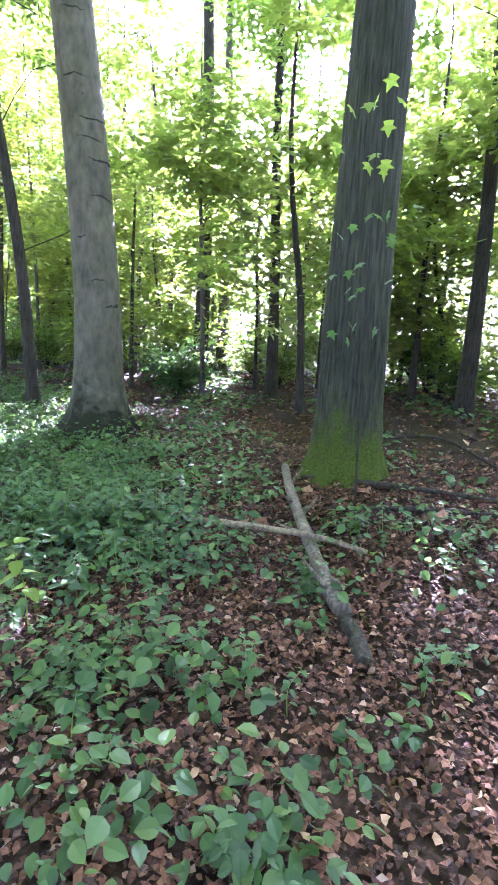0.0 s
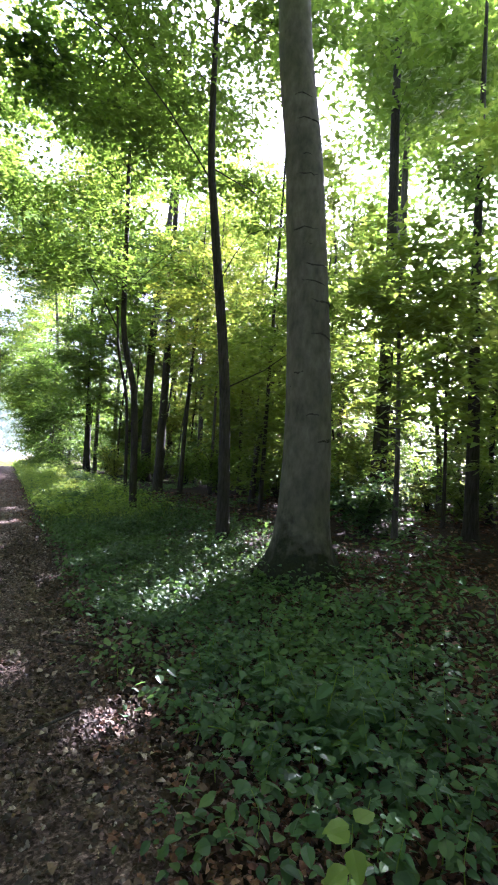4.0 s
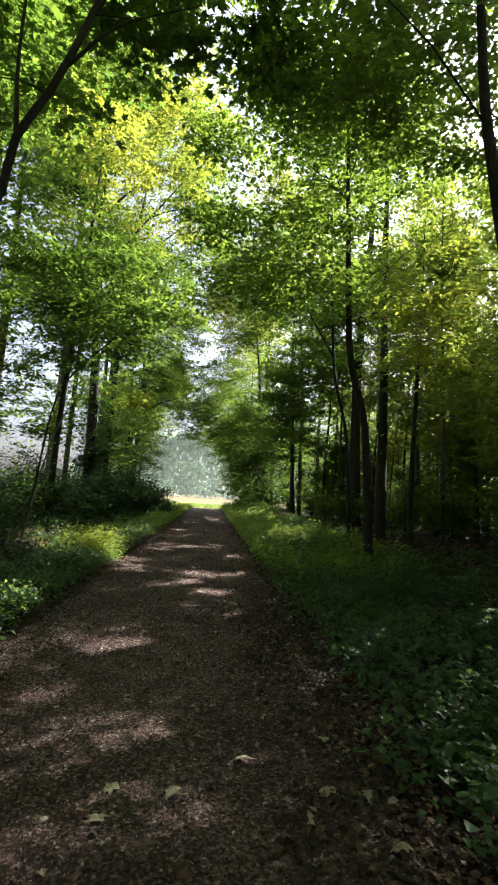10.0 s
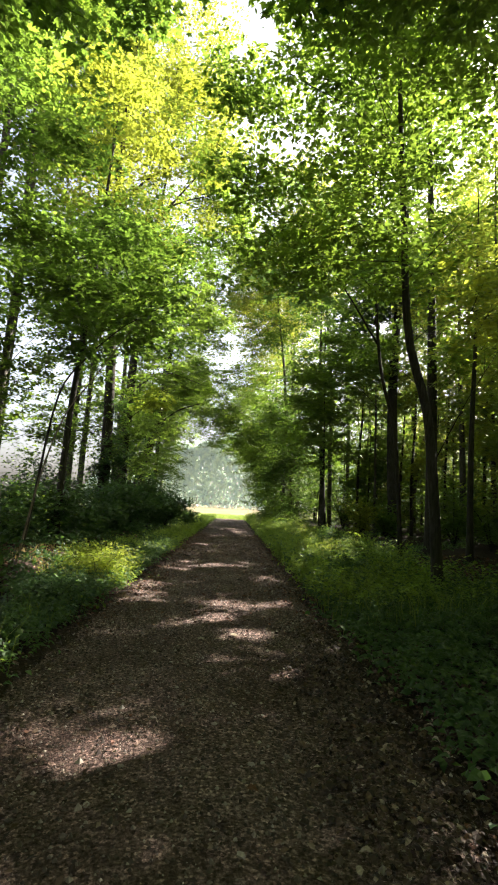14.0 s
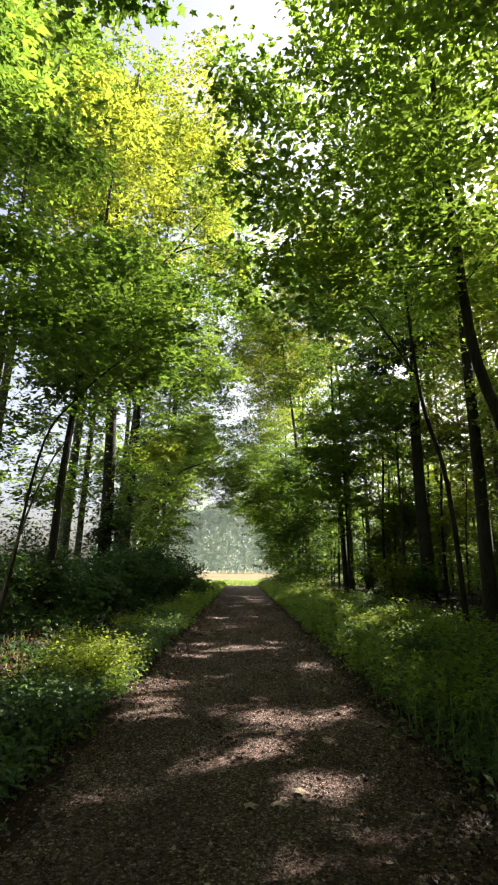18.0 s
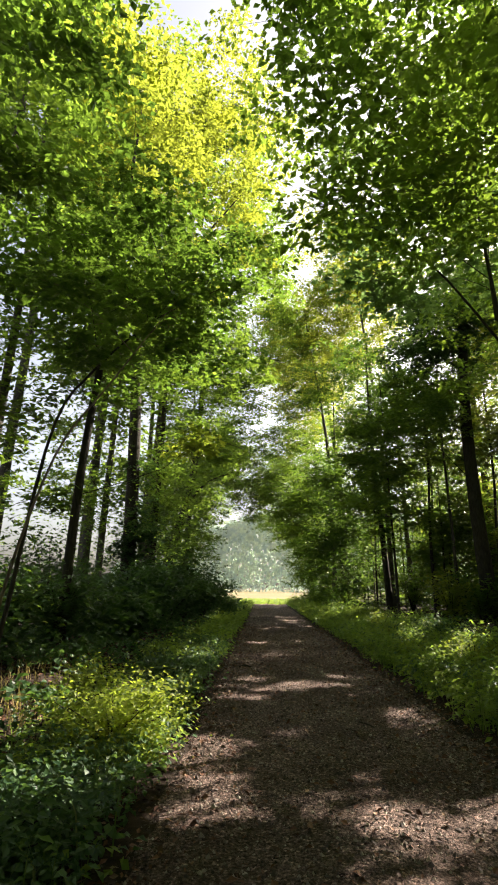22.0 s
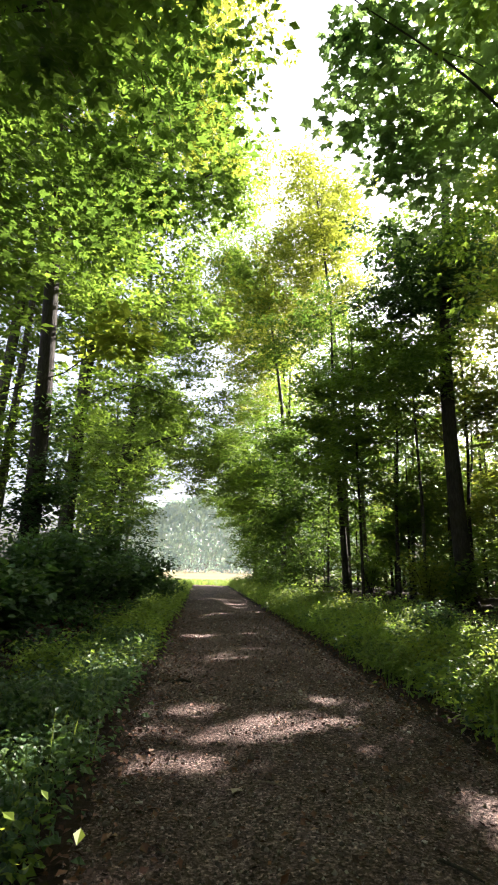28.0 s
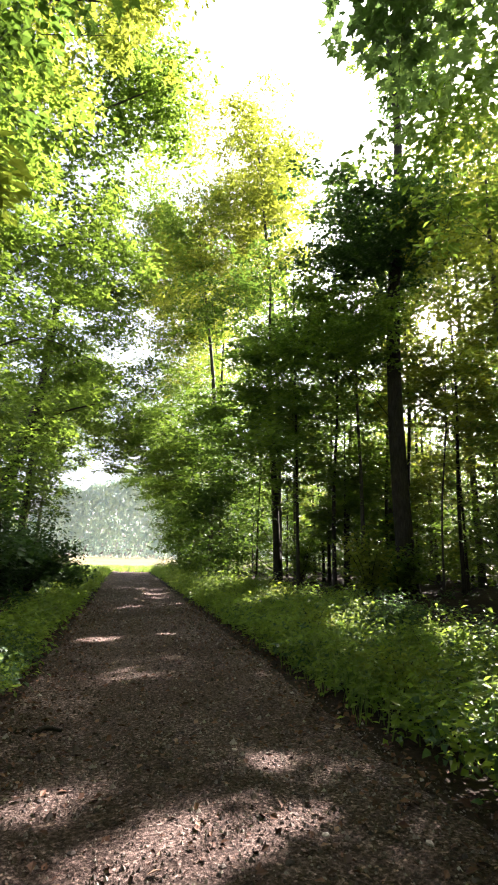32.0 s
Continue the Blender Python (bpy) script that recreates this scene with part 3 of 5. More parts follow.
tree("young_beech_tree", "slender crooked beech with layered leafy branches", "tree", [(2.82, 14.78, 0), (2.68, 14.78, 2.5), (2.55, 14.78, 3.6), (2.2, 14.78, 5.0), (2.08, 14.78, 7.4), (2.0, 14.8, 9.3), (1.9, 14.9, 13)], 0.085, 0.02, DARK_BARK, 14,
     [(1.3, 15.3, 6.9, 2.9, 2.5, 2.2, 240), (1.9, 15.0, 11.0, 2.7, 2.6, 2.2, 230), (-0.5, 15.4, 10.2, 2.0, 2.2, 1.2, 110), (4.3, 15.6, 6.4, 2.0, 2.0, 2.2, 110, SUN_TINT_LEAF)], size=0.14, per=34, sag=0.12)
tree("forest_tree", "dark straight-stemmed tree behind the grassy verge", "tree", [(5.3, 21.5, 0), (5.3, 21.5, 5.5), (5.2, 21.5, 12), (5.1, 21.6, 19)], 0.165, 0.03, DARK_BARK, 15,
     [(5.2, 21.6, 8.2, 3.4, 3.2, 2.8, 190), (5.2, 21.6, 14.5, 3.6, 3.6, 4.4, 190)], size=0.16, spray=0.65)
tree("forest_tree", "thick dark tree with a bushy clump high on its stem", "tree", [(7.15, 30.9, 0), (6.95, 30.9, 5), (6.95, 30.9, 9.2), (7.2, 30.9, 13), (7.5, 30.9, 18), (7.25, 30.9, 21.4), (7.3, 31, 25)], 0.25, 0.06, DARK_BARK, 16,
     [(6.3, 30.6, 13.2, 3.1, 2.4, 2.2, 320, DARK_LEAF), (7.3, 30.9, 19.8, 1.6, 1.6, 2.2, 70, DARK_LEAF), (5.0, 31.4, 9.3, 2.6, 2.4, 2.2, 170), (8.6, 31.2, 23.5, 3.0, 3.0, 2.6, 70)], size=0.18, spray=0.6)
tree("forest_tree", "dark slim double-stemmed tree with drooping boughs", "tree", [(4.7, 37.2, 0), (4.5, 37.2, 4), (4.2, 37.2, 9), (4.1, 37.2, 15)], 0.15, 0.03, DARK_BARK, 17,
     [(2.4, 38.6, 5.0, 2.3, 2.6, 4.4, 380), (3.6, 36.9, 8.2, 2.4, 2.4, 2.0, 160), (4.2, 37.2, 12.5, 3.4, 3.2, 3.6, 330)], leaf=MAPLE_LEAF, size=0.18, spray=0.7)
tree("young_beech_tree", "thin dark forest tree among saplings", "tree", [(8.67, 8.9, 0), (8.6, 8.9, 3), (8.35, 8.8, 6.5), (8.3, 8.8, 13)], 0.13, 0.02, DARK_BARK, 18,
     [(8.6, 9, 7.5, 2.6, 2.6, 3.6, 150)], size=0.13, spray=0.6)
tree("young_beech_tree", "thin dark forest tree beside the mossy beech", "tree", [(10.0, 4.7, 0), (10.0, 4.7, 4), (9.9, 4.8, 8), (10.0, 4.8, 13)], 0.15, 0.02, DARK_BARK, 19,
     [(9.8, 4.8, 8.5, 2.6, 2.6, 4.2, 160)], size=0.14, spray=0.6)

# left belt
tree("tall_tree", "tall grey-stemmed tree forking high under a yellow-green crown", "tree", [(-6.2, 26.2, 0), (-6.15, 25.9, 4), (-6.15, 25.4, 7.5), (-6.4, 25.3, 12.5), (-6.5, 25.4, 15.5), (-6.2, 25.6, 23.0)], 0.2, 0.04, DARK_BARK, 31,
     [(-5.1, 25.8, 18.6, 4.1, 3.2, 5.2, 420, SUN_TINT_LEAF), (-4.2, 25.4, 13.6, 2.5, 2.2, 1.5, 60, SUN_TINT_LEAF), (-6.3, 24.6, 9.8, 2.6, 2.4, 2.2, 130), (-6.15, 25.9, 3.2, 0.5, 0.5, 2.8, 60, DARK_LEAF), (-8.2, 25.5, 15.0, 2.2, 2.4, 3.6, 110, SUN_TINT_LEAF)],
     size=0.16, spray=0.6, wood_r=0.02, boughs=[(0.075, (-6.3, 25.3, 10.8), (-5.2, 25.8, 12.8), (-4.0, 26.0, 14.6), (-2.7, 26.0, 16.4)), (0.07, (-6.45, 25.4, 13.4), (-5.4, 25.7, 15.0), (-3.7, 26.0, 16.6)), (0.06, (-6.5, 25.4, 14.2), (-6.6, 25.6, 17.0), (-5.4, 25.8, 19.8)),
                                                (0.05, (-6.45, 25.4, 13.0), (-7.2, 25.5, 14.6), (-7.9, 25.6, 16.6)), (0.045, (-4.4, 25.9, 14.0), (-3.6, 26.1, 14.5), (-2.6, 26.3, 14.9))])
tree("tall_tree", "dark ivy-clad leaning tree at the end of the belt", "tree", [(-7.7, 39.5, 0), (-7.3, 39.5, 3), (-6.5, 39.8, 6.3), (-6.0, 40, 10), (-5.7, 40, 18)], 0.27, 0.05, DARK_BARK, 32,
     [(-7.3, 39.5, 3.4, 0.7, 0.6, 2.6, 70, DARK_LEAF), (-5.6, 39.6, 8.0, 2.2, 2.4, 2.8, 110), (-4.6, 40, 14.5, 3.4, 3.4, 4.6, 250)], size=0.18, spray=0.65, boughs=[(0.09, (-6.4, 39.8, 6.4), (-5.2, 39.6, 7.6), (-3.6, 39.4, 8.2))])
for k, (bx, by, h) in enumerate([(-9.6, 21.5, 23), (-8.8, 29.5, 29), (-10.6, 26.0, 26)]):
    tree("tall_tree", "tall green tree at the outer side of the belt", "tree", [(bx, by, 0), (bx + 0.1, by, 6), (bx + 0.3, by, 13), (bx + 0.3, by, h)], 0.16, 0.04, GREY_BARK, 380 + k,
         [(bx + 0.8, by, h - 5.5, 3.4, 3.2, 5.4, 260)], shape=KITE, size=0.22, spray=0.65, per=44, sides=10, rings=18, group="trees of the roadside belt")
tree("tall_tree", "tall tree with drooping sprays reaching over the track", "tree", [(-6.9, 31.6, 0), (-6.8, 31.6, 5), (-6.4, 31.6, 12), (-5.4, 31.6, 21)], 0.16, 0.04, GREY_BARK, 37,
     [(-1.9, 30.4, 17.6, 1.9, 2.0, 3.6, 150), (-3.6, 30.6, 21.0, 2.6, 2.4, 3.6, 170), (-3.3, 32.6, 12.4, 1.7, 2.0, 2.6, 95), (-5.4, 31.2, 15.5, 2.6, 2.4, 4.4, 170), (-3.6, 34.5, 8.8, 1.5, 1.6, 1.6, 60)], size=0.17, spray=0.55, sag=0.55,
     boughs=[(0.08, (-6.3, 31.6, 12.5), (-4.6, 31.2, 15.4), (-1.4, 30.6, 17.6)), (0.06, (-6.6, 31.6, 9.0), (-5.0, 32.2, 11.4), (-2.6, 32.8, 12.6)), (0.05, (-6.7, 31.6, 7.0), (-5.2, 33.2, 8.6), (-3.0, 34.8, 8.4))])
for k, (bx, by, r, h, lab) in enumerate([(-7.6, 27.6, 0.11, 17, "slim grey tree in the roadside belt"), (-6.2, 29.6, 0.12, 16, "slim dark tree in the roadside belt"),
                                         (-8.4, 37.0, 0.17, 18, "grey tree in the roadside belt"), (-7.0, 44.0, 0.16, 17, "leafy tree at the field's corner"), (-8.3, 21.0, 0.12, 15, "slim grey tree behind the bank")]):
    tree("belt_tree", lab, "tree", [(bx, by, 0), (bx + 0.05, by, 4), (bx + 0.15, by, 9), (bx + 0.1, by, h)], r, 0.03, GREY_BARK if k % 2 == 0 else DARK_BARK, 40 + k,
         [(bx + 0.5, by, 4.8, 1.9, 1.9, 3.0, 75), (bx + (2.3 if by > 36 else 0.5), by, 0.62 * h, 3.0, 2.8, 0.36 * h, 190)], shape=KITE, size=0.2, spray=0.7, group="trees of the roadside belt")
tree("maple_sapling", "leaning thin maple sapling arching over the verge", "tree", [(-5.2, 16.1, 0), (-5.05, 16.1, 1.1), (-4.75, 16.1, 3.5), (-4.3, 16.15, 4.4), (-3.5, 16.3, 5.3), (-2.6, 16.6, 6.0)], 0.024, 0.008, DARK_BARK, 51,
     [(-4.0, 17.2, 6.6, 2.2, 2.0, 1.7, 190)], leaf=MAPLE_LEAF, shape=LOBED, size=0.13, tilt=0.4, flare=0.1, per=26)
tree("maple_sapling", "thin pale-stemmed maple sapling leaning out of the bank", "tree", [(-4.9, 15.3, 0), (-4.78, 15.3, 1.0), (-4.6, 15.3, 2.0), (-4.27, 15.3, 3.1), (-3.8, 15.4, 3.9), (-3.2, 15.6, 5.0)], 0.016, 0.006, STICK_WOOD, 52,
     [(-4.0, 15.8, 5.0, 1.1, 1.0, 0.8, 40)], leaf=MAPLE_LEAF, shape=LOBED, size=0.12, tilt=0.4, flare=0.1, per=22)
tree("maple_tree", "maple with dark boughs reaching over the track", "tree", [(-5.1, 8.2, 0), (-4.9, 8.3, 2.2), (-4.2, 8.6, 3.6), (-3.4, 9.0, 4.5), (-3.2, 9.0, 5.4), (-2.8, 9.0, 6.2), (-2.3, 9.0, 7.8), (-1.9, 9, 10.5)], 0.05, 0.018, DARK_BARK, 53,
     [(-1.9, 9.6, 8.6, 1.7, 1.5, 1.1, 52), (-4.2, 10.6, 7.6, 1.5, 1.6, 1.5, 52), (-3.7, 11.8, 10.0, 1.7, 1.6, 1.5, 62), (-1.0, 11.4, 8.8, 1.1, 1.2, 0.7, 24)], leaf=MAPLE_LEAF, shape=LOBED, size=0.15, per=24, tilt=0.45,
     boughs=[(0.03, (-3.2, 9.0, 5.3), (-3.28, 9.0, 6.6), (-3.2, 9.0, 8.6)), (0.025, (-2.75, 9.0, 6.3), (-2.2, 9.1, 7.0), (-1.3, 9.4, 7.7)), (0.022, (-2.5, 9.0, 7.0), (-2.55, 9.1, 8.2), (-2.9, 9.3, 9.4))])
tree("maple_tree", "maple on the bank with a dark spreading crown", "tree", [(-6.5, 13.2, 0), (-6.4, 13.2, 3.5), (-6.2, 13.4, 7), (-5.9, 13.5, 13)], 0.1, 0.02, DARK_BARK, 56,
     [(-5.2, 14.6, 7.4, 1.7, 1.7, 1.7, 70), (-6.6, 14.4, 10.6, 2.0, 2.2, 2.4, 80), (-6.2, 13.4, 5.0, 1.5, 1.6, 1.5, 46)], leaf=MAPLE_LEAF, size=0.14, per=34)
tree("maple_tree", "broad maple with heavy leaf layers over the bank", "tree", [(-5.9, 20.2, 0), (-5.8, 20.2, 4), (-5.5, 20.2, 8), (-5.2, 20.2, 14)], 0.09, 0.02, DARK_BARK, 54,
     [(-3.65, 19.5, 4.35, 0.7, 0.6, 0.5, 12, SUN_BRIGHT_LEAF), (-5.2, 20.2, 8.6, 2.9, 2.8, 2.4, 190), (-5.2, 20.2, 12.5, 2.8, 2.8, 2.2, 120, SUN_TINT_LEAF)], leaf=MAPLE_LEAF, size=0.15)
tree("maple_tree", "maple whose boughs overhang the walk from the verge", "tree", [(3.4, 18.6, 0), (3.2, 18.6, 3.5), (2.7, 18.6, 6), (2.4, 18.6, 12)], 0.045, 0.015, DARK_BARK, 55,
     [(2.0, 19.6, 9.0, 2.3, 2.0, 2.2, 100), (0.3, 18.6, 9.2, 1.3, 1.2, 0.9, 26)], leaf=PALE_LEAF, shape=LOBED, size=0.18, per=22,
     boughs=[(0.03, (2.7, 18.6, 6.0), (1.4, 18.7, 8.0), (-0.4, 18.6, 9.2)), (0.028, (2.6, 18.6, 6.6), (3.0, 19.4, 8.4), (3.6, 20.2, 10.2))])

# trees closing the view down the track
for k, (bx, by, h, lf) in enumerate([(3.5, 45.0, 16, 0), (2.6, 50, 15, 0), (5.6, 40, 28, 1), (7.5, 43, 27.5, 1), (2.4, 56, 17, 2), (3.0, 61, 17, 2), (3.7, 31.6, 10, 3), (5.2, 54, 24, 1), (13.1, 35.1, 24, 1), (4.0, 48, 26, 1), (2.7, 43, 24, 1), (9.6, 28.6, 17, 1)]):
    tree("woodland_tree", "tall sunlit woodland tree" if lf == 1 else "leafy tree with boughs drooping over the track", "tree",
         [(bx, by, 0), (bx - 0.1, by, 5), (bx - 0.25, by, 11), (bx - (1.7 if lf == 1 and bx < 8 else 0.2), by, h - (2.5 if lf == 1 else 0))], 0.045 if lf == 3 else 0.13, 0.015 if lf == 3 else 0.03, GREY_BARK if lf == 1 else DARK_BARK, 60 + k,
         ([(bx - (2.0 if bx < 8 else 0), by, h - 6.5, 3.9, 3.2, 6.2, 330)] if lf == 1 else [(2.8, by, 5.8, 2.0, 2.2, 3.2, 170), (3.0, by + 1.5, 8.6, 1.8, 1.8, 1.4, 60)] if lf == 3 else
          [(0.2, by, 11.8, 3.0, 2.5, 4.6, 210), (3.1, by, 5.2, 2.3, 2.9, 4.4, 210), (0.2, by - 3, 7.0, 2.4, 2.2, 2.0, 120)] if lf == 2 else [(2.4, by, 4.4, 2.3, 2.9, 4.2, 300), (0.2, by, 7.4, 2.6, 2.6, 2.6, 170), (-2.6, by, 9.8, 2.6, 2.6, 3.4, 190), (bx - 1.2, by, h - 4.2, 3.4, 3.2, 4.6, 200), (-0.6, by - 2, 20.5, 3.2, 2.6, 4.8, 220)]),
         leaf=SUN_TINT_LEAF if lf == 1 else BEECH_LEAF, shape=KITE, size=0.22, spray=0.75, group="trees along the track")

# old trees added so that their crowns, mostly out of view, roof and shade the wood
for k, (bx, by, h) in enumerate([(9.5, 13, 20), (13.5, 17, 22), (18, 14, 23), (17.5, 22, 22), (15.5, 29, 23), (10.5, 38, 22), (17, 37, 23), (21, 28, 22), (20, 8, 22), (9, -1, 20), (-9.2, 14.5, 19), (-8.2, 10, 18), (-5.4, 4.2, 18), (-4.2, -2.8, 19), (6.8, -3.0, 20), (0.8, -6.5, 19)]):
    tree("shading_forest_tree", "tall straight forest tree, its high crown added to block sky and sun", "tree", [(bx, by, 0), (bx + 0.1, by, 7), (bx - 0.1, by, 14), (bx, by, h)], 0.19, 0.05, GREY_BARK if k % 3 else DARK_BARK, 150 + k,
         [(bx, by, h - 4.5, 3.9, 3.9, 4.6, 260 if k < 3 else 230 if k > 8 else 170) if k < 12 else (bx * 0.8, by + 1.0, h - 4.5, 5.4, 5.4, 4.4, 400)], shape=KITE, size=0.3, spray=0.85, per=34, group="old trees roofing the wood", sides=10, rings=16)

# young beeches that fill the wood
rng = np.random.default_rng(5)
taken = [(4.14, 3.12), (3.34, 7.07), (3.27, 9.61), (2.8, 14.8), (5.3, 21.5), (7.1, 30.9), (4.7, 37.2), (8.67, 8.9), (10, 4.7), (3.4, 18.6), (9.6, 28.6), (13.1, 35.1), (9.5, 13), (13.5, 17), (18, 14), (17.5, 22), (15.5, 29), (10.5, 38), (17, 37), (21, 28), (20, 8), (9, -1), (5.6, 40), (7.5, 43), (5.2, 54), (3.5, 45), (2.6, 50)]
for k in range(2600):
    bx, by = (rng.uniform(5.6, 17), rng.uniform(6, 46)) if k < 1500 else (rng.uniform(6, 26), rng.uniform(-12, 60))
    if min(math.hypot(bx - x, by - y) for x, y in taken) < (1.95 if k < 1500 else 2.6) or len(taken) > 185:
        continue
    if math.hypot(bx, by) < 9 or (bx - 4.5 < 0.35 * (by - 2) and bx < 6.5 and by < 14):
        continue
    if bx < 8.6 and 21.5 < by < 31.5:
        continue
    taken.append((bx, by))
    h = rng.uniform(7, 16)
    lean = rng.normal(0, 0.35, 2)
    if 5 < by < 17 and 0.5 < bx / by < 1.15:
        h = min(h, 7.4)
    far = bx > 14 or by > 40
    low = rng.random() < 0.6
    zc = h * (0.5 if low else 0.62)
    tree("young_beech_tree", "slender young beech in the woodland", "tree", [(bx, by, 0), (bx + lean[0] * 0.2, by + lean[1] * 0.2, h * 0.3), (bx + lean[0], by + lean[1], h * 0.65), (bx + lean[0] * 1.1, by, h)],
         rng.uniform(0.03, 0.11), 0.012, DARK_BARK if rng.random() < 0.6 else GREY_BARK, 200 + k,
         [(bx + lean[0], by + lean[1], zc, rng.uniform(1.6, 2.3), rng.uniform(1.6, 2.3), h - zc, 72 if far else 88)],
         leaf=BACKLIT_LEAF if by < 15 or (by < 26 and k % 2) else BEECH_LEAF if k % 4 else SUN_TINT_LEAF, shape=KITE, size=0.27 if far else 0.21, spray=0.6, per=40 if far else 44, sag=0.15, group="young beeches of the woodland", sides=7, rings=12)
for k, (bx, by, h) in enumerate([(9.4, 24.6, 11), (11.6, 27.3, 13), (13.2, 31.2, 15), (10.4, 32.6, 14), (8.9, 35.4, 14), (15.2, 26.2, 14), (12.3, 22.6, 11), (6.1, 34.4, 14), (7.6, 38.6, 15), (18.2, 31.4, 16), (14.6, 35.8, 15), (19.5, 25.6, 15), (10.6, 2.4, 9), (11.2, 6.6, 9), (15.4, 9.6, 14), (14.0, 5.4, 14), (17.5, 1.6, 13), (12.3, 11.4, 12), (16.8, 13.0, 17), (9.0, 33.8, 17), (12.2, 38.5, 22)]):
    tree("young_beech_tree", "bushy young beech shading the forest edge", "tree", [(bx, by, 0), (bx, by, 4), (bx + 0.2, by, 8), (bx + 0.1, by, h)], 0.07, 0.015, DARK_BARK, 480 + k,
         [(bx, by, 0.56 * h, 2.5, 2.5, 0.42 * h, 190 if k < 12 else 135)], leaf=SUN_TINT_LEAF if k in (0, 1, 2, 3, 5, 6, 19, 20) else BACKLIT_LEAF if k > 11 else BEECH_LEAF, shape=KITE, size=0.23, spray=0.7, per=44, group="young beeches of the woodland", sides=7, rings=12)
# left belt filling, and unseen trees added behind the walk's start to block the sky
for k in range(22):
    bx, by = [(-7.5, 12), (-9, 18.5), (-9.4, 31), (-10.5, 49), (-9, 45), (-8.6, 48.5), (-9.6, 53), (-9.2, 57.5), (-7, 4), (-6, -2), (-5.4, -8), (-2.5, -13), (2, -12), (5, -7), (3.5, -3.8), (8, -4),
              (-8.5, 8), (-3.5, -17), (-9, 62), (-9, -5), (6, -11), (-9.5, 0.5)][k]
    h = rng.uniform(13, 17)
    tree("belt_tree", "leafy tree added to fill the belt and block sky round the unseen start", "tree", [(bx, by, 0), (bx, by, 4), (bx + 0.2, by, 9), (bx + 0.1, by, h)], rng.uniform(0.09, 0.17), 0.03, GREY_BARK, 500 + k,
         [(bx + 0.2, by, 0.62 * h, 2.6, 2.6, 0.38 * h, 150)] + ([(-5.4, by, 12.0, 2.4, 2.6, 4.0, 110)] if by > 46 else []), shape=KITE, size=0.24, spray=0.65, group="trees of the roadside belt", sides=8, rings=14)


# ---- shrubs ----
def shrub(name, label, at, spread, height, n, leaf, shape, size, seed, stems=9, category="shrub", group=""):
    rng = np.random.default_rng(seed)
    z = float(gz(at[0], at[1]))
    root = thing(name, (at[0], at[1], z), label, category, group)
    lv = []
    for k in range(stems):
        a = k * 2.4 + rng.normal(0, 0.3)
        q = rng.uniform(0.35, 1.0)
        top = np.array([math.cos(a) * spread * q, math.sin(a) * spread * q, height * rng.uniform(0.6, 1.0) * (1.1 - 0.5 * q)])
        mid = top * np.array([0.4, 0.4, 0.6])
        w = tube(smooth_line([(0, 0, -0.03), mid, top], 7), np.linspace(0.014, 0.004, 7) * (0.6 + height * 0.4), 5)
        part("stem", mesh_of("stem", w[0], w[1], DARK_BARK, True), root)
        m = n // stems
        u = rng.uniform(0.25, 1.05, m)
        ctr = np.where(u[:, None] < 0.5, mid * (u[:, None] / 0.5), mid + (top - mid) * ((u[:, None] - 0.5) / 0.5))
        p = ctr + rng.normal(0, 1, (m, 3)) * np.array([0.26, 0.26, 0.13]) * (0.35 + 0.5 * spread)
        p[:, 2] = np.abs(p[:, 2]) + 0.02
        lv.append(leaves(rng, shape, p, size, 0.5))
    v, t = join(lv)
    part("foliage", mesh_of("foliage", v, t, leaf), root)
    return root


# the low dark ones near x -6.5 are added to stand for the hedge's shadow
for k, (x, y, s, h, n, m) in enumerate([(-5.2, 21.6, 0.9, 1.5, 3600, 0), (-5.3, 24.2, 1.2, 1.9, 5000, 0), (-5.0, 26.8, 1.3, 2.1, 5200, 0), (-4.9, 29.6, 1.3, 2.2, 5200, 0), (-4.5, 32.4, 1.4, 2.0, 5200, 0), (-4.0, 35.6, 1.2, 1.9, 4000, 0),
                                        (-6.6, 19.0, 1.1, 1.7, 2600, 0), (-7.0, 22.2, 1.2, 2.0, 2600, 0), (-6.6, 13.6, 1.1, 1.4, 2400, 0), (-4.3, 38.6, 0.9, 1.1, 1600, 0), (-6.3, 15.4, 1.0, 1.2, 1600, 0), (-6.5, 17.2, 1.0, 1.3, 1600, 0), (-6.0, 20.3, 0.9, 1.3, 1600, 0), (-7.6, 25.5, 1.2, 2.2, 2200, 0), (-7.2, 30, 1.2, 2.4, 2200, 0)]):
    shrub("roadside_shrub", "dark green leafy shrub on the bank", (x, y), s, h * (0.75 + 0.17 * (k * 7 % 5)), n, DARK_LEAF if k != 9 else BEECH_LEAF, OVAL if y < 28 and x > -5.5 else SIMPLE, 0.15, 700 + k, 16, group="shrubs on the bank")
shrub("verge_bush", "bright yellow-green herb bush at the track's edge", (-3.3, 14.9), 0.75, 0.85, 5600, SUN_BRIGHT_LEAF, SIMPLE, 0.052, 720, 16, "bush")
shrub("verge_bush", "low leafy bush on the grassy verge", (-3.35, 12.9), 0.55, 0.5, 2000, HERB_LEAF, SIMPLE, 0.07, 721, 14, "bush")
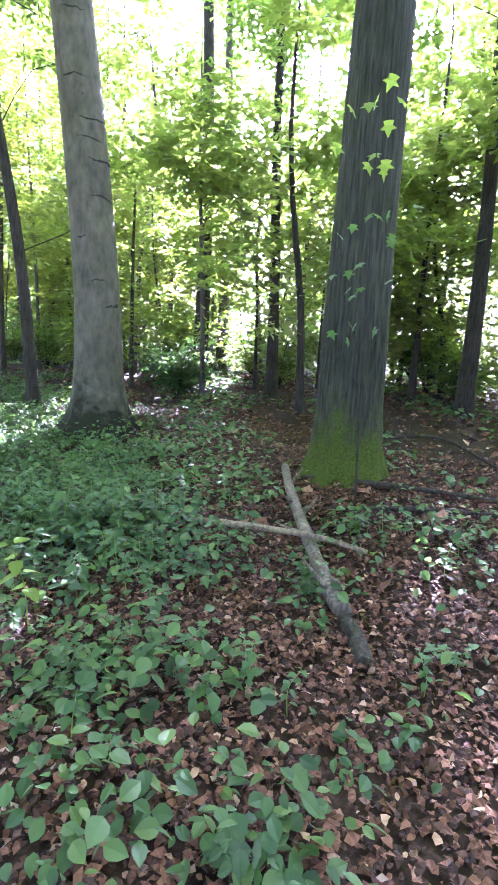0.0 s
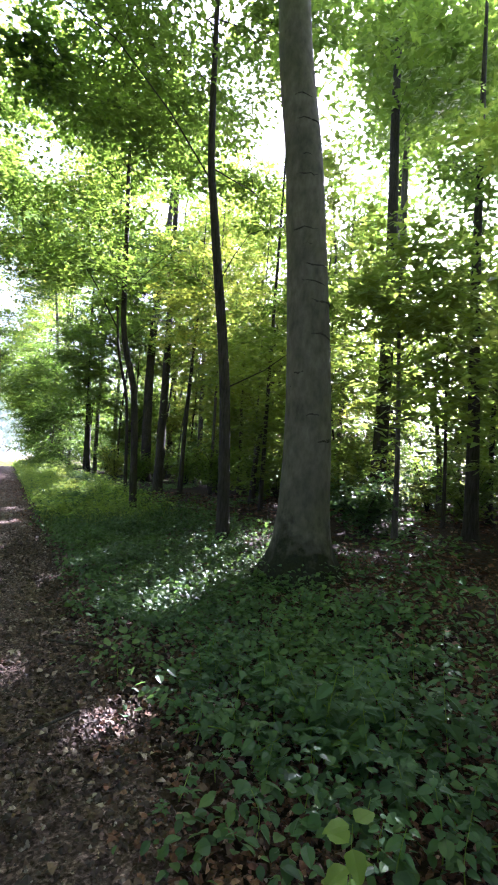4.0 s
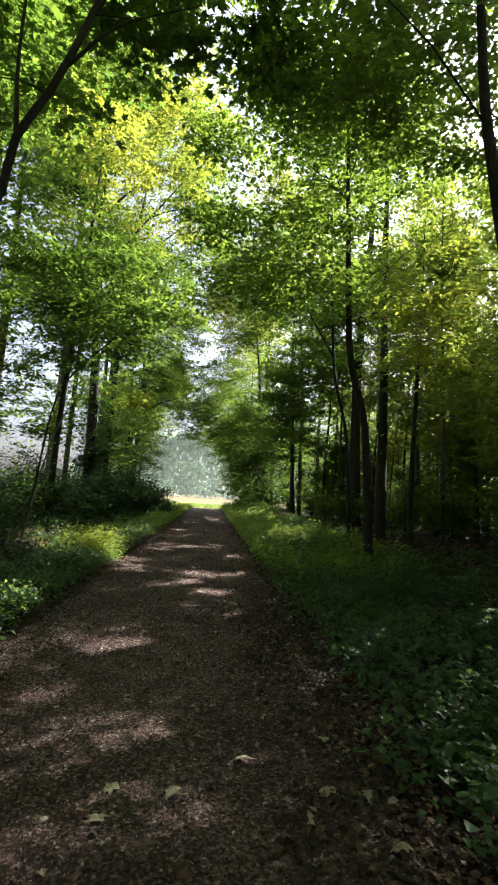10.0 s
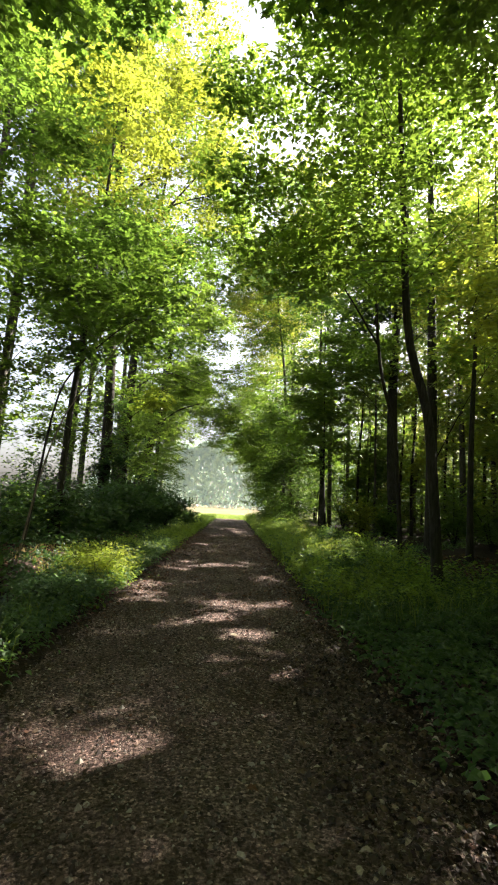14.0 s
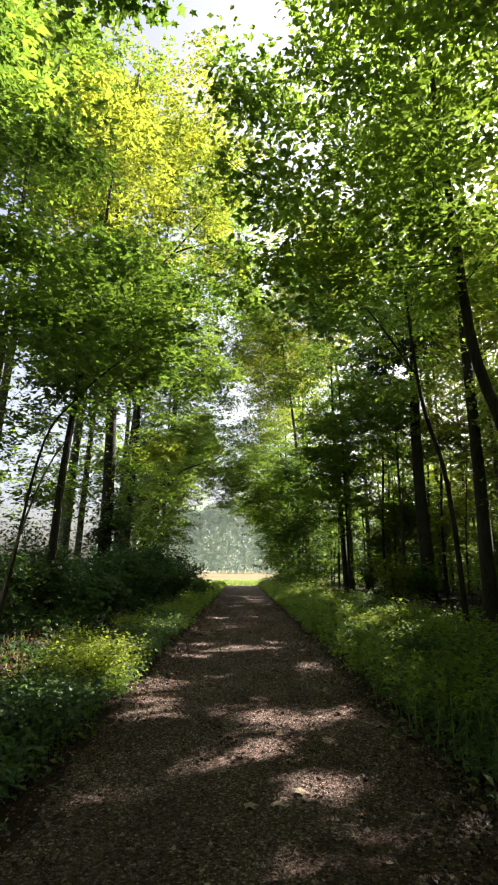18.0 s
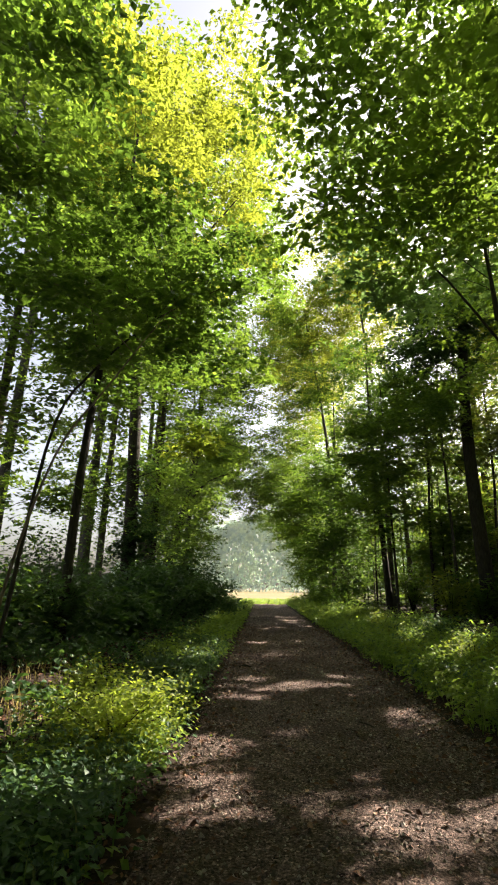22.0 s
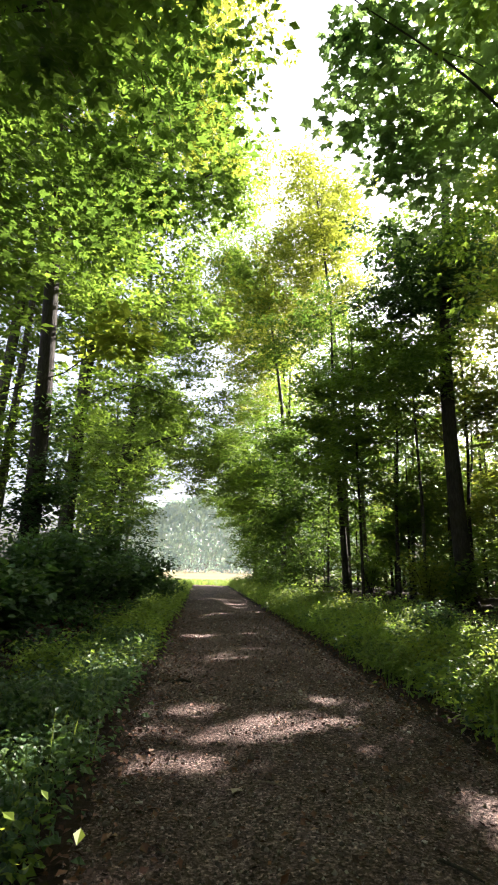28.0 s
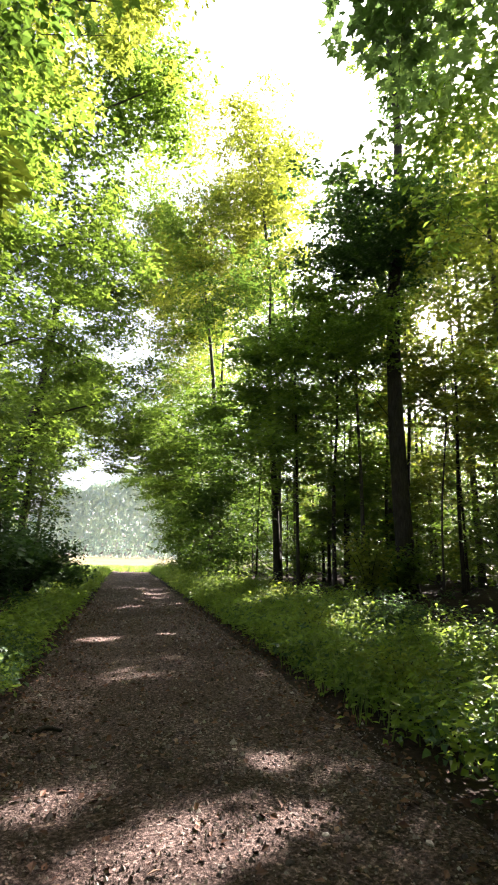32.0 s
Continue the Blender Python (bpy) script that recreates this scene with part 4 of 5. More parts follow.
for k, (x, y, s_, h, lf) in enumerate([(1.5, 16.4, 0.45, 0.7, 2), (2.4, 17.6, 0.5, 0.9, 0), (1.1, 18.8, 0.4, 0.6, 0), (1.9, 19.7, 0.55, 0.95, 1), (2.9, 20.4, 0.5, 1.0, 0), (1.2, 21.0, 0.45, 0.7, 1), (2.1, 21.9, 0.5, 0.9, 0),
                                       (1.0, 23.0, 0.45, 0.65, 0), (2.6, 23.4, 0.6, 1.0, 2), (1.6, 24.6, 0.5, 0.8, 1), (2.9, 26.0, 0.55, 1.0, 0), (1.5, 27.4, 0.55, 0.85, 0), (2.4, 29.0, 0.6, 0.9, 1), (1.5, 30.9, 0.8, 0.7, 1), (2.7, 32.6, 0.6, 1.0, 0),
                                       (-3.5, 18.6, 0.4, 0.5, 2), (-3.9, 20.4, 0.5, 0.6, 0), (-3.3, 22.6, 0.4, 0.45, 2), (-3.7, 11.2, 0.4, 0.45, 2), (-4.2, 16.9, 0.5, 0.6, 1), (-3.6, 25.4, 0.5, 0.5, 0)]):
    shrub("verge_bush", ["leafy green herb clump on the verge", "yellow-green herb clump on the sunny verge", "dark green broad-leaved clump on the verge"][lf], (x, y), s_, h, 1200, (VERGE_LEAF, SUN_BRIGHT_LEAF, HERB_LEAF)[lf], CURL, (0.068, 0.06, 0.085)[lf], 770 + k, 8, "bush", "herb clumps on the verges")
shrub("elder_shrub", "bluish green shrub standing in the woodland", (6.4, 9.6), 1.0, 1.5, 1800, DARK_LEAF, SIMPLE, 0.14, 722, 14)
shrub("beech_seedling", "bright green young beech in the shade", (5.0, 29.3), 0.8, 2.6, 1100, SUN_TINT_LEAF, SIMPLE, 0.16, 723, 9)
for k, (x, y, s, h) in enumerate([(9, 14, 1.2, 2.4), (11, 11, 1.2, 2.2), (13.5, 7.5, 1.4, 2.6), (7.5, 17, 1.1, 2.2), (8.5, 24, 1.2, 2.4), (15, 12.5, 1.4, 2.6), (6.6, 30.5, 1.0, 2.0), (12, 18, 1.4, 2.6), (3.0, 42, 1.2, 2.2), (2.4, 47, 1.2, 2.4), (2.2, 52.5, 1.2, 2.4),
                                  (10.5, 15, 1.3, 3.0), (13, 14.5, 1.3, 3.2), (16, 9.5, 1.4, 3.4), (17, 5, 1.4, 3.2), (14, 3.5, 1.3, 2.6), (12.5, 1, 1.3, 2.8), (18, 15, 1.5, 3.4), (20, 10, 1.5, 3.6), (9.5, 19, 1.2, 3.0),
                                  (7.5, 20.5, 1.1, 2.4), (10.5, 22, 1.3, 3.2), (8.0, 26, 1.1, 2.6), (9.5, 29, 1.3, 3.2), (7.0, 33.5, 1.2, 2.8), (6.2, 38.5, 1.3, 3.0), (9, 36, 1.4, 3.4), (13, 25, 1.5, 3.6), (22, 4, 1.6, 3.8), (15, 20, 1.5, 3.4), (20, 17, 1.6, 3.8), (12, 5.8, 1.1, 1.8)]):
    shrub("beech_seedling", "young beech shrub under the trees", (x, y), s, h, 1500, BEECH_LEAF, KITE, 0.2, 740 + k, 12, group="young beech shrubs")


# ---- logs and sticks ----
def log(name, label, pts, r0, r1, mat, seed, category, knots=0, sides=12, rings=22):
    rng = np.random.default_rng(seed)
    p = np.array(pts, float)
    base = p[0].copy()
    root = thing(name, base, label, category)
    ln = smooth_line(p - base, rings)
    w = tube(ln, np.linspace(r0, r1, rings) * (1 + 0.07 * rng.standard_normal(rings)), sides, 0.06, rng)
    part("stem", mesh_of("stem", w[0], w[1], mat, True), root)
    for k in range(knots):
        i = int(rng.integers(4, rings - 4))
        d = rng.normal(0, 1, 3)
        d[2] = abs(d[2]) * 0.6
        d /= np.linalg.norm(d)
        w = tube(np.array([ln[i], ln[i] + d * 0.12, ln[i] + d * rng.uniform(0.2, 0.38) + np.array([0, 0, 0.02])]), [r1 * 0.4, r1 * 0.3, 0.004], 6)
        part("broken_branch", mesh_of("broken_branch", w[0], w[1], mat, True), root)
    return root


def on(x, y, d):
    return (x, y, float(gz(x, y)) + d)


log("fallen_log", "weathered grey fallen log with peeling bark", [on(3.78, 3.62, 0.08), on(3.25, 3.02, 0.08), on(2.78, 2.42, 0.1), on(2.34, 1.81, 0.07), on(2.22, 1.6, 0.06)], 0.04, 0.055, LOG_WOOD, 1, "log", 6)
log("dead_branch", "long pale dead branch lying across the log", [on(2.31, 3.31, 0.05), on(2.4, 2.6, 0.18), on(2.6, 2.14, 0.2), on(2.8, 1.86, 0.1)], 0.026, 0.016, STICK_WOOD, 2, "branch", 1)
log("dead_branch", "dark dead branch before the mossy beech", [on(3.7, 3.3, 0.05), on(4.0, 2.4, 0.06), on(4.4, 1.5, 0.05), on(4.9, 0.8, 0.05)], 0.03, 0.015, DARK_BARK, 4, "branch", 2)
log("dead_branch", "dark dead branch on the leaf litter", [on(3.3, 2.6, 0.04), on(3.7, 2.0, 0.05), on(4.2, 1.3, 0.04)], 0.02, 0.02, DARK_BARK, 5, "branch", 1)
log("dead_branch", "dark rotten branch lying among fallen leaves", [on(2.2, 1.58, 0.03), on(2.1, 1.42, 0.05), on(1.96, 1.26, 0.03)], 0.04, 0.045, DARK_BARK, 6, "branch")
log("dead_branch", "forked dead branch on the forest floor", [on(6.2, 4.0, 0.05), on(5.8, 3.0, 0.25), on(5.6, 2.2, 0.06)], 0.025, 0.015, DARK_BARK, 7, "branch", 2)
log("fallen_stick", "thin dark stick lying on the track's edge", [on(0.1, 5.76, 0.03), on(0.36, 5.55, 0.05), on(0.75, 5.33, 0.05), on(1.0, 5.2, 0.04)], 0.014, 0.01, DARK_BARK, 8, "stick")
log("fallen_stick", "thin bent stick lying on the track", [on(-0.3, 4.2, 0.025), on(-0.02, 4.33, 0.04), on(0.19, 4.47, 0.035), on(0.24, 4.6, 0.03)], 0.011, 0.006, DARK_BARK, 9, "stick")
log("fallen_stick", "short dark piece of bark on the track", [on(-2.35, 20.5, 0.02), on(-2.25, 20.6, 0.04), on(-2.12, 20.62, 0.02)], 0.02, 0.014, DARK_BARK, 22, "stick")
log("fallen_stick", "small pale stick on the gravel", [on(-1.6, 17.4, 0.02), on(-1.5, 17.33, 0.03), on(-1.42, 17.27, 0.02)], 0.008, 0.005, STICK_WOOD, 23, "stick")
log("fallen_stick", "small dark stick on the gravel", [on(-0.76, 16.38, 0.02), on(-0.68, 16.27, 0.03), on(-0.62, 16.2, 0.02)], 0.01, 0.006, DARK_BARK, 24, "stick")
log("fallen_stick", "thin pale stick standing out of the leaves", [on(-1.42, 5.36, 0.02), on(-1.39, 5.26, 0.03), on(-1.34, 5.14, 0.02)], 0.007, 0.005, STICK_WOOD, 25, "stick")
log("dead_branch", "pale dead branch leaning on the bank", [on(-4.6, 16.4, 0.05), on(-4.1, 17.1, 0.15), on(-3.8, 17.5, 0.25)], 0.025, 0.018, STICK_WOOD, 10, "branch")
log("fallen_stick", "dark stick sticking out of the verge", [on(-4.2, 14.8, 0.1), on(-3.9, 15.0, 0.35), on(-3.5, 15.3, 0.55)], 0.018, 0.008, DARK_BARK, 21, "stick")


# ---- ground cover ----
def border(x, y, box, w=1.3):
    """Thins the cover out towards the ends and the outer side of its stretch."""
    x0, x1, y0, y1 = box
    e = np.minimum(y - y0, y1 - y)
    e = np.minimum(e, x1 - x) if x1 > 2 else np.minimum(e, x - x0) if x0 < -3.5 else e
    return step(0, w, e + 0.45 * wobble(x, y, 1.1, 5.0))


def cover(name, label, category, mat, shape, n, box, keep, k, height, size, seed, tilt=0.45, spread=0.12):
    """Many small plants: each a cluster of k leaves on short stalks."""
    rng = np.random.default_rng(seed)
    x0, x1, y0, y1 = box
    x, y = rng.uniform(x0, x1, n * 3), rng.uniform(y0, y1, n * 3)
    ok = rng.random(n * 3) < keep(x, y) * border(x, y, box)
    x, y = x[ok][:n], y[ok][:n]
    m = len(x)
    h = height * rng.uniform(0.4, 1.15, m) * np.clip(0.75 + 0.4 * wobble(x, y, 1.2, 3.0) + 0.35 * wobble(x, y, 3.1, 1.0), 0.25, 1.5)
    X, Y, H = (np.repeat(q, k) for q in (x, y, h))
    a = rng.uniform(0, 2 * math.pi, m * k)
    r = np.abs(rng.normal(0, spread, m * k))
    px, py = X + r * np.cos(a), Y + r * np.sin(a)
    p = np.stack([px, py, gz(px, py) + 0.015 + H * rng.uniform(0.15, 1.0, m * k)], -1)
    v, t = leaves(rng, shape, p, size, tilt, 0.4, a)
    ob = new(name, mesh_of(name, v, t, mat))
    return tagged(ob, label, category, kind="stuff")


def blades(name, label, mat, n, box, keep, height, seed, width=0.006):
    rng = np.random.default_rng(seed)
    x0, x1, y0, y1 = box
    x, y = rng.uniform(x0, x1, n * 3), rng.uniform(y0, y1, n * 3)
    ok = rng.random(n * 3) < keep(x, y) * border(x, y, box)
    x, y = x[ok][:n], y[ok][:n]
    m = len(x)
    a = rng.uniform(0, 2 * math.pi, m)
    h = height * rng.uniform(0.4, 1.15, m)
    b = rng.uniform(0.1, 0.6, m) * h
    c, s = np.cos(a), np.sin(a)
    z = gz(x, y) - 0.005
    w = width * rng.uniform(0.6, 1.4, m)
    d = rng.uniform(0, 2 * math.pi, m)
    wx, wy = np.cos(d) * w, np.sin(d) * w
    v = np.stack([np.stack([x - wx, y - wy, z], -1), np.stack([x + wx, y + wy, z], -1),
                  np.stack([x + c * b * 0.3 + wx * 0.7, y + s * b * 0.3 + wy * 0.7, z + h * 0.6], -1), np.stack([x + c * b * 0.3 - wx * 0.7, y + s * b * 0.3 - wy * 0.7, z + h * 0.6], -1),
                  np.stack([x + c * b, y + s * b, z + h * 0.95], -1)], 1)
    t = np.array([[0, 1, 2], [0, 2, 3], [3, 2, 4]])[None] + (np.arange(m) * 5)[:, None, None]
    return tagged(new(name, mesh_of(name, v.reshape(-1, 3), t.reshape(-1, 3), mat)), label, "grass", kind="stuff")


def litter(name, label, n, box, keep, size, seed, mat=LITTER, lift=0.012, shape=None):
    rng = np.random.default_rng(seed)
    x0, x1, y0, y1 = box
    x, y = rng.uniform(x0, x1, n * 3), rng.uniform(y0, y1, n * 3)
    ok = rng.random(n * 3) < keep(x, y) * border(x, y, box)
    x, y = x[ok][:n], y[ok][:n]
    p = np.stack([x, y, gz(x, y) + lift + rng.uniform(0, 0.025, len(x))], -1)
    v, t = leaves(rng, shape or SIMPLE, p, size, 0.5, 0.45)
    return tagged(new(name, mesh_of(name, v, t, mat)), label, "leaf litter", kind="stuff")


def stones(name, label, n, box, keep, size, seed):
    rng = np.random.default_rng(seed)
    x0, x1, y0, y1 = box
    x, y = rng.uniform(x0, x1, n * 3), rng.uniform(y0, y1, n * 3)
    ok = rng.random(n * 3) < keep(x, y) * border(x, y, box)
    x, y = x[ok][:n], y[ok][:n]
    m = len(x)
    octa = np.array([[1, 0, -0.3], [0, 1, -0.3], [-1, 0, -0.3], [0, -1, -0.3], [0.1, 0.1, 0.75]], float)
    tri = np.array([[0, 1, 4], [1, 2, 4], [2, 3, 4], [3, 0, 4]])
    s = size * rng.lognormal(-0.2, 0.45, m)
    v = octa[None] * s[:, None, None] * rng.uniform(0.6, 1.3, (m, 5, 1))
    a = rng.uniform(0, 6.3, m)
    c, q = np.cos(a)[:, None], np.sin(a)[:, None]
    vx, vy = v[..., 0] * c - v[..., 1] * q, v[..., 0] * q + v[..., 1] * c
    v = np.stack([vx + x[:, None], vy + y[:, None], v[..., 2] + (gz(x, y) + 0.014 + 0.15 * s)[:, None]], -1)
    t = tri[None] + (np.arange(m) * 5)[:, None, None]
    return tagged(new(name, mesh_of(name, v.reshape(-1, 3), t.reshape(-1, 3), STONE)), label, "gravel", kind="stuff")


def patch(x, y, lo, hi, s=1.0, k=0.0):
    return step(lo, hi, wobble(x, y, s, k))


def blob(x, y, cx, cy, rx, ry):
    return np.exp(-(((x - cx) / rx) ** 2 + ((y - cy) / ry) ** 2))


verge_r = lambda x, y: step(0.35, 0.75, x) * (1 - step(2.6, 4.2, x))
verge_l = lambda x, y: step(2.72, 3.0, -x) * (1 - step(3.5, 4.4, -x))
start_herbs = lambda x, y: np.clip(1.2 * blob(x, y, 1.6, 3.5, 0.75, 0.9) + blob(x, y, 1.9, 4.7, 1.0, 0.9) + 0.9 * blob(x, y, 0.72, 1.95, 0.4, 0.26) + 0.9 * blob(x, y, 0.7, 1.2, 0.25, 0.25) + 0.9 * blob(x, y, 0.9, 0.85, 0.2, 0.16) + 0.7 * blob(x, y, 1.58, 1.0, 0.18, 0.15) + 0.8 * blob(x, y, 2.2, 0.85, 0.2, 0.2) + 0.7 * blob(x, y, 1.33, 1.5, 0.22, 0.2) + 0.8 * blob(x, y, 2.26, 1.78, 0.18, 0.18)
                                   + 0.5 * blob(x, y, 3.0, 2.1, 0.25, 0.25) + 0.6 * blob(x, y, 2.6, 5.6, 0.9, 0.8) + 0.5 * blob(x, y, 3.3, 1.5, 0.4, 0.3) + 0.6 * blob(x, y, 1.2, 6.4, 0.9, 0.9) + 0.02 * patch(x, y, -0.1, 0.5, 2.0), 0, 1)

cover("herb_carpet", "low broad-leaved green herbs between fallen leaves", "herbs", HERB_LEAF, HEART, 1300, (0.3, 5.0, 0.2, 7.5), start_herbs, 9, 0.36, 0.062, 801)
cover("herb_carpet", "green herbs along the track's edge, darkened to carry its shade", "herbs", SHADE_TINT_LEAF, CURL, 2900, (0.3, 5.2, 5.6, 16.2), lambda x, y: step(0.35, 0.9, x) * (1 - 0.75 * step(2.6, 4.0, x)), 8, 0.34, 0.085, 802)
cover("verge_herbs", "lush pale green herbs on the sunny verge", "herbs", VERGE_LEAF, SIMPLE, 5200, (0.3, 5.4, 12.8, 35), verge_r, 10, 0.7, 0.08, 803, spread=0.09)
cover("verge_herbs", "darker broad-leaved herbs among the verge plants", "herbs", HERB_LEAF, CURL, 1600, (0.3, 5.4, 12.8, 33), lambda x, y: verge_r(x, y) * patch(x, y, -0.2, 0.4, 1.3, 2.0), 9, 0.6, 0.09, 817, spread=0.12)
cover("verge_herbs", "distant green herbs beside the track", "herbs", VERGE_LEAF, SIMPLE, 3200, (0.3, 4.4, 32, 63), verge_r, 9, 0.9, 0.12, 804)
cover("verge_herbs", "green herbs on the verge before the bank", "herbs", VERGE_LEAF, SIMPLE, 2800, (-5.6, -2.6, 4.5, 25), lambda x, y: verge_l(x, y) * patch(x, y, -0.15, 0.35, 0.9, 4.0), 9, 0.45, 0.07, 805, spread=0.1)
cover("verge_herbs", "darker broad-leaved herbs on the verge before the bank", "herbs", HERB_LEAF, CURL, 3200, (-5.6, -2.6, 4.5, 25), verge_l, 9, 0.4, 0.072, 815, spread=0.12)
cover("verge_herbs", "green herbs beside the far track", "herbs", VERGE_LEAF, SIMPLE, 2800, (-5.6, -2.6, 22.5, 61), verge_l, 9, 0.5, 0.1, 806)
cover("woodland_herbs", "sparse green herbs on the forest floor", "herbs", HERB_LEAF, SIMPLE, 2200, (3.0, 20, -4, 36), lambda x, y: patch(x, y, 0.0, 0.5, 0.7), 8, 0.3, 0.12, 807, spread=0.2)
cover("bank_herbs", "dark brambles on the shaded bank", "herbs", DARK_LEAF, CURL, 1700, (-8, -4.0, 7, 40), lambda x, y: patch(x, y, -0.3, 0.3, 0.9), 9, 0.55, 0.13, 808, spread=0.25)
blades("verge_grass", "tall seeding grass on the verge", GRASS_BLADE, 6000, (0.35, 4.2, 12, 34), lambda x, y: verge_r(x, y) * patch(x, y, -0.5, 0.4, 0.8), 0.6, 811)
blades("verge_grass", "green grass on the far verge", GRASS_BLADE, 5000, (0.3, 3.6, 33, 64), verge_r, 0.6, 812, 0.012)
blades("verge_grass", "green grass on the verge before the bank", GRASS_BLADE, 3600, (-5.6, -2.62, 4.5, 41), lambda x, y: verge_l(x, y) * patch(x, y, -0.3, 0.4, 1.2), 0.42, 813)
blades("dry_grass", "straw-coloured dry grass on the sunny bank", DRY_BLADE, 600, (-6.2, -3.9, 13.6, 19.4), lambda x, y: patch(x, y, -0.4, 0.3, 1.6), 0.26, 816)
blades("field_grass", "green grass strip where the track meets the field", GRASS_BLADE, 9000, (-8, 8, 60, 76), lambda x, y: 1.0 + 0 * x, 0.35, 814, 0.03)
litter("leaf_litter", "brown fallen beech leaves covering the forest floor", 35000, (0.0, 6.6, -1.9, 8.8), lambda x, y: step(0.1, 0.5, x) * (0.6 + 0.4 * patch(x, y, -0.6, 0.2, 1.5)), 0.044, 821, shape=CURL)
litter("leaf_litter", "curled brown leaves lying thick by the start of the walk", 17000, (0.2, 4.6, -1.2, 4.2), lambda x, y: step(0.1, 0.5, x), 0.042, 826, shape=CURL)
litter("leaf_litter", "brown fallen leaves deeper in the wood", 14000, (2.5, 17, -5, 22), lambda x, y: 0.4 + 0.6 * patch(x, y, -0.4, 0.4, 0.8), 0.13, 822)
litter("leaf_litter", "scattered brown leaves on the gravel track", 15500, (-3.2, 1.2, -0.5, 13.6), lambda x, y: 0.35 + 0.65 * step(0.6, 1.5, np.abs(x + 1.15)), 0.038, 823, mat=SHADED_LITTER, shape=SIMPLE)
# extra dark leaves laid where the edge lies in deep shade
litter("leaf_litter", "dark leaves along the track's edge, its shade put into their colour", 14000, (-0.6, 1.6, 2.6, 12.5), lambda x, y: step(-0.55, 0.1, x + 0.3 * wobble(x, y, 1.3)), 0.05, 827, mat=SHADED_LITTER, lift=0.018, shape=CURL)
litter("leaf_litter", "scattered leaves on the farther track", 9500, (-3.0, 0.6, 11.6, 33), lambda x, y: 0.35 + 0.65 * step(0.7, 1.5, np.abs(x + 1.15)), 0.055, 824, shape=SIMPLE)
litter("leaf_litter", "pale brown leaves lying on the bank", 13000, (-8.8, -3.4, 3, 37), lambda x, y: 0.3 + 0.7 * patch(x, y, -0.2, 0.4, 0.9), 0.1, 825)
stones("track_gravel", "small grey-brown stones of the track", 46000, (-2.7, 0.5, 2, 21), lambda x, y: 0.6 + 0.4 * patch(x, y, -0.4, 0.4, 1.5), 0.0082, 831)
stones("track_gravel", "stones of the farther track", 5000, (-2.7, 0.4, 19, 40), lambda x, y: 1.0 + 0 * x, 0.016, 832)


# ---- single plants, leaves and stones by the walk's start ----
def leaf_mesh(name, shape, size, mat):
    return mesh_of(name, shape[0] * size, shape[1], mat)


def herb(name, label, seed, height, pairs, size, shape, mat, category="herb", group=""):
    """A herb: a stem with pairs of leaves that grow smaller towards the tip."""
    rng = np.random.default_rng(seed)
    root = thing(name, (0, 0, 0), label, category, group)
    ln = smooth_line([(0, 0, -0.02), (rng.normal(0, 0.02), rng.normal(0, 0.02), height * 0.5), (rng.normal(0, 0.05), rng.normal(0, 0.05), height)], 7)
    w = tube(ln, np.linspace(0.004, 0.0015, 7), 5)
    part("stem", mesh_of("stem", w[0], w[1], VERGE_LEAF, True), root)
    for k in range(pairs):
        f = 0.3 + 0.7 * (k + 1) / pairs
        me = leaf_mesh("leaf", shape, size * (1.15 - 0.45 * f) * rng.uniform(0.85, 1.15), mat)
        p = [float(np.interp(f * height, ln[:, 2], ln[:, j])) for j in range(2)]
        for side in range(2):
            ob = part("leaf", me, root)
            ob.matrix_basis = pose(p[0], p[1], f * height, rng.uniform(-25, 12), rng.uniform(-18, 18), k * 90 + side * 180 + rng.uniform(-25, 25)) @ Matrix.Translation((0, 0.012, 0))
    return root


kinds = [herb("herb_plant", "green broad-leaved herb between fallen leaves", 31 + k, h, n, sz, sh, HERB_LEAF, group="herbs at the forest edge")
         for k, (h, n, sz, sh) in enumerate([(0.2, 4, 0.085, LOBED), (0.28, 5, 0.075, CRENATE), (0.15, 4, 0.09, LOBED), (0.1, 4, 0.08, LOBED), (0.34, 6, 0.08, CRENATE)])]
rng = np.random.default_rng(91)
count = 0
while count < 230:
    x, y = rng.uniform(0.35, 4.4), rng.uniform(0.35, 6.0)
    if rng.random() > float(start_herbs(x, y)) or math.hypot(x - 4.14, y - 3.12) < 0.6 or math.hypot(x - 3.34, y - 7.07) < 0.6:
        continue
    k = int(rng.integers(0, 5))
    s_ = rng.uniform(0.55, 0.92) * (1 + 1.2 * float(blob(x, y, 1.6, 3.6, 0.7, 0.9)))
    m = pose(x, y, float(gz(x, y)), 0, 0, rng.uniform(0, 360)) @ Matrix.Diagonal((s_, s_, s_, 1))
    if count < 5:
        kinds[count].matrix_basis = m
    else:
        copy_thing(kinds[k], m)
    count += 1
big = herb("burdock_plant", "tall herb with one big yellow-green leaf", 47, 0.55, 4, 0.11, CRENATE, VERGE_LEAF)
big.matrix_basis = pose(0.8, 2.55, float(gz(0.8, 2.55)))
big = herb("burdock_plant", "large-leaved herb in the shade", 48, 0.42, 4, 0.16, CRENATE, HERB_LEAF)
big.matrix_basis = pose(2.05, 3.3, float(gz(2.05, 3.3)))

# a slender maple twig growing before the mossy beech
twig = thing("maple_seedling", (3.3, 2.35, float(gz(3.3, 2.35))), "slender maple seedling with few bright leaves", "seedling")
w = tube(smooth_line([(0, 0, 0), (-0.03, 0.02, 1.2), (0.02, 0.08, 2.3), (0.1, 0.15, 3.2)], 16), np.linspace(0.011, 0.003, 16), 6)
part("stem", mesh_of("stem", w[0], w[1], DARK_BARK, True), twig)
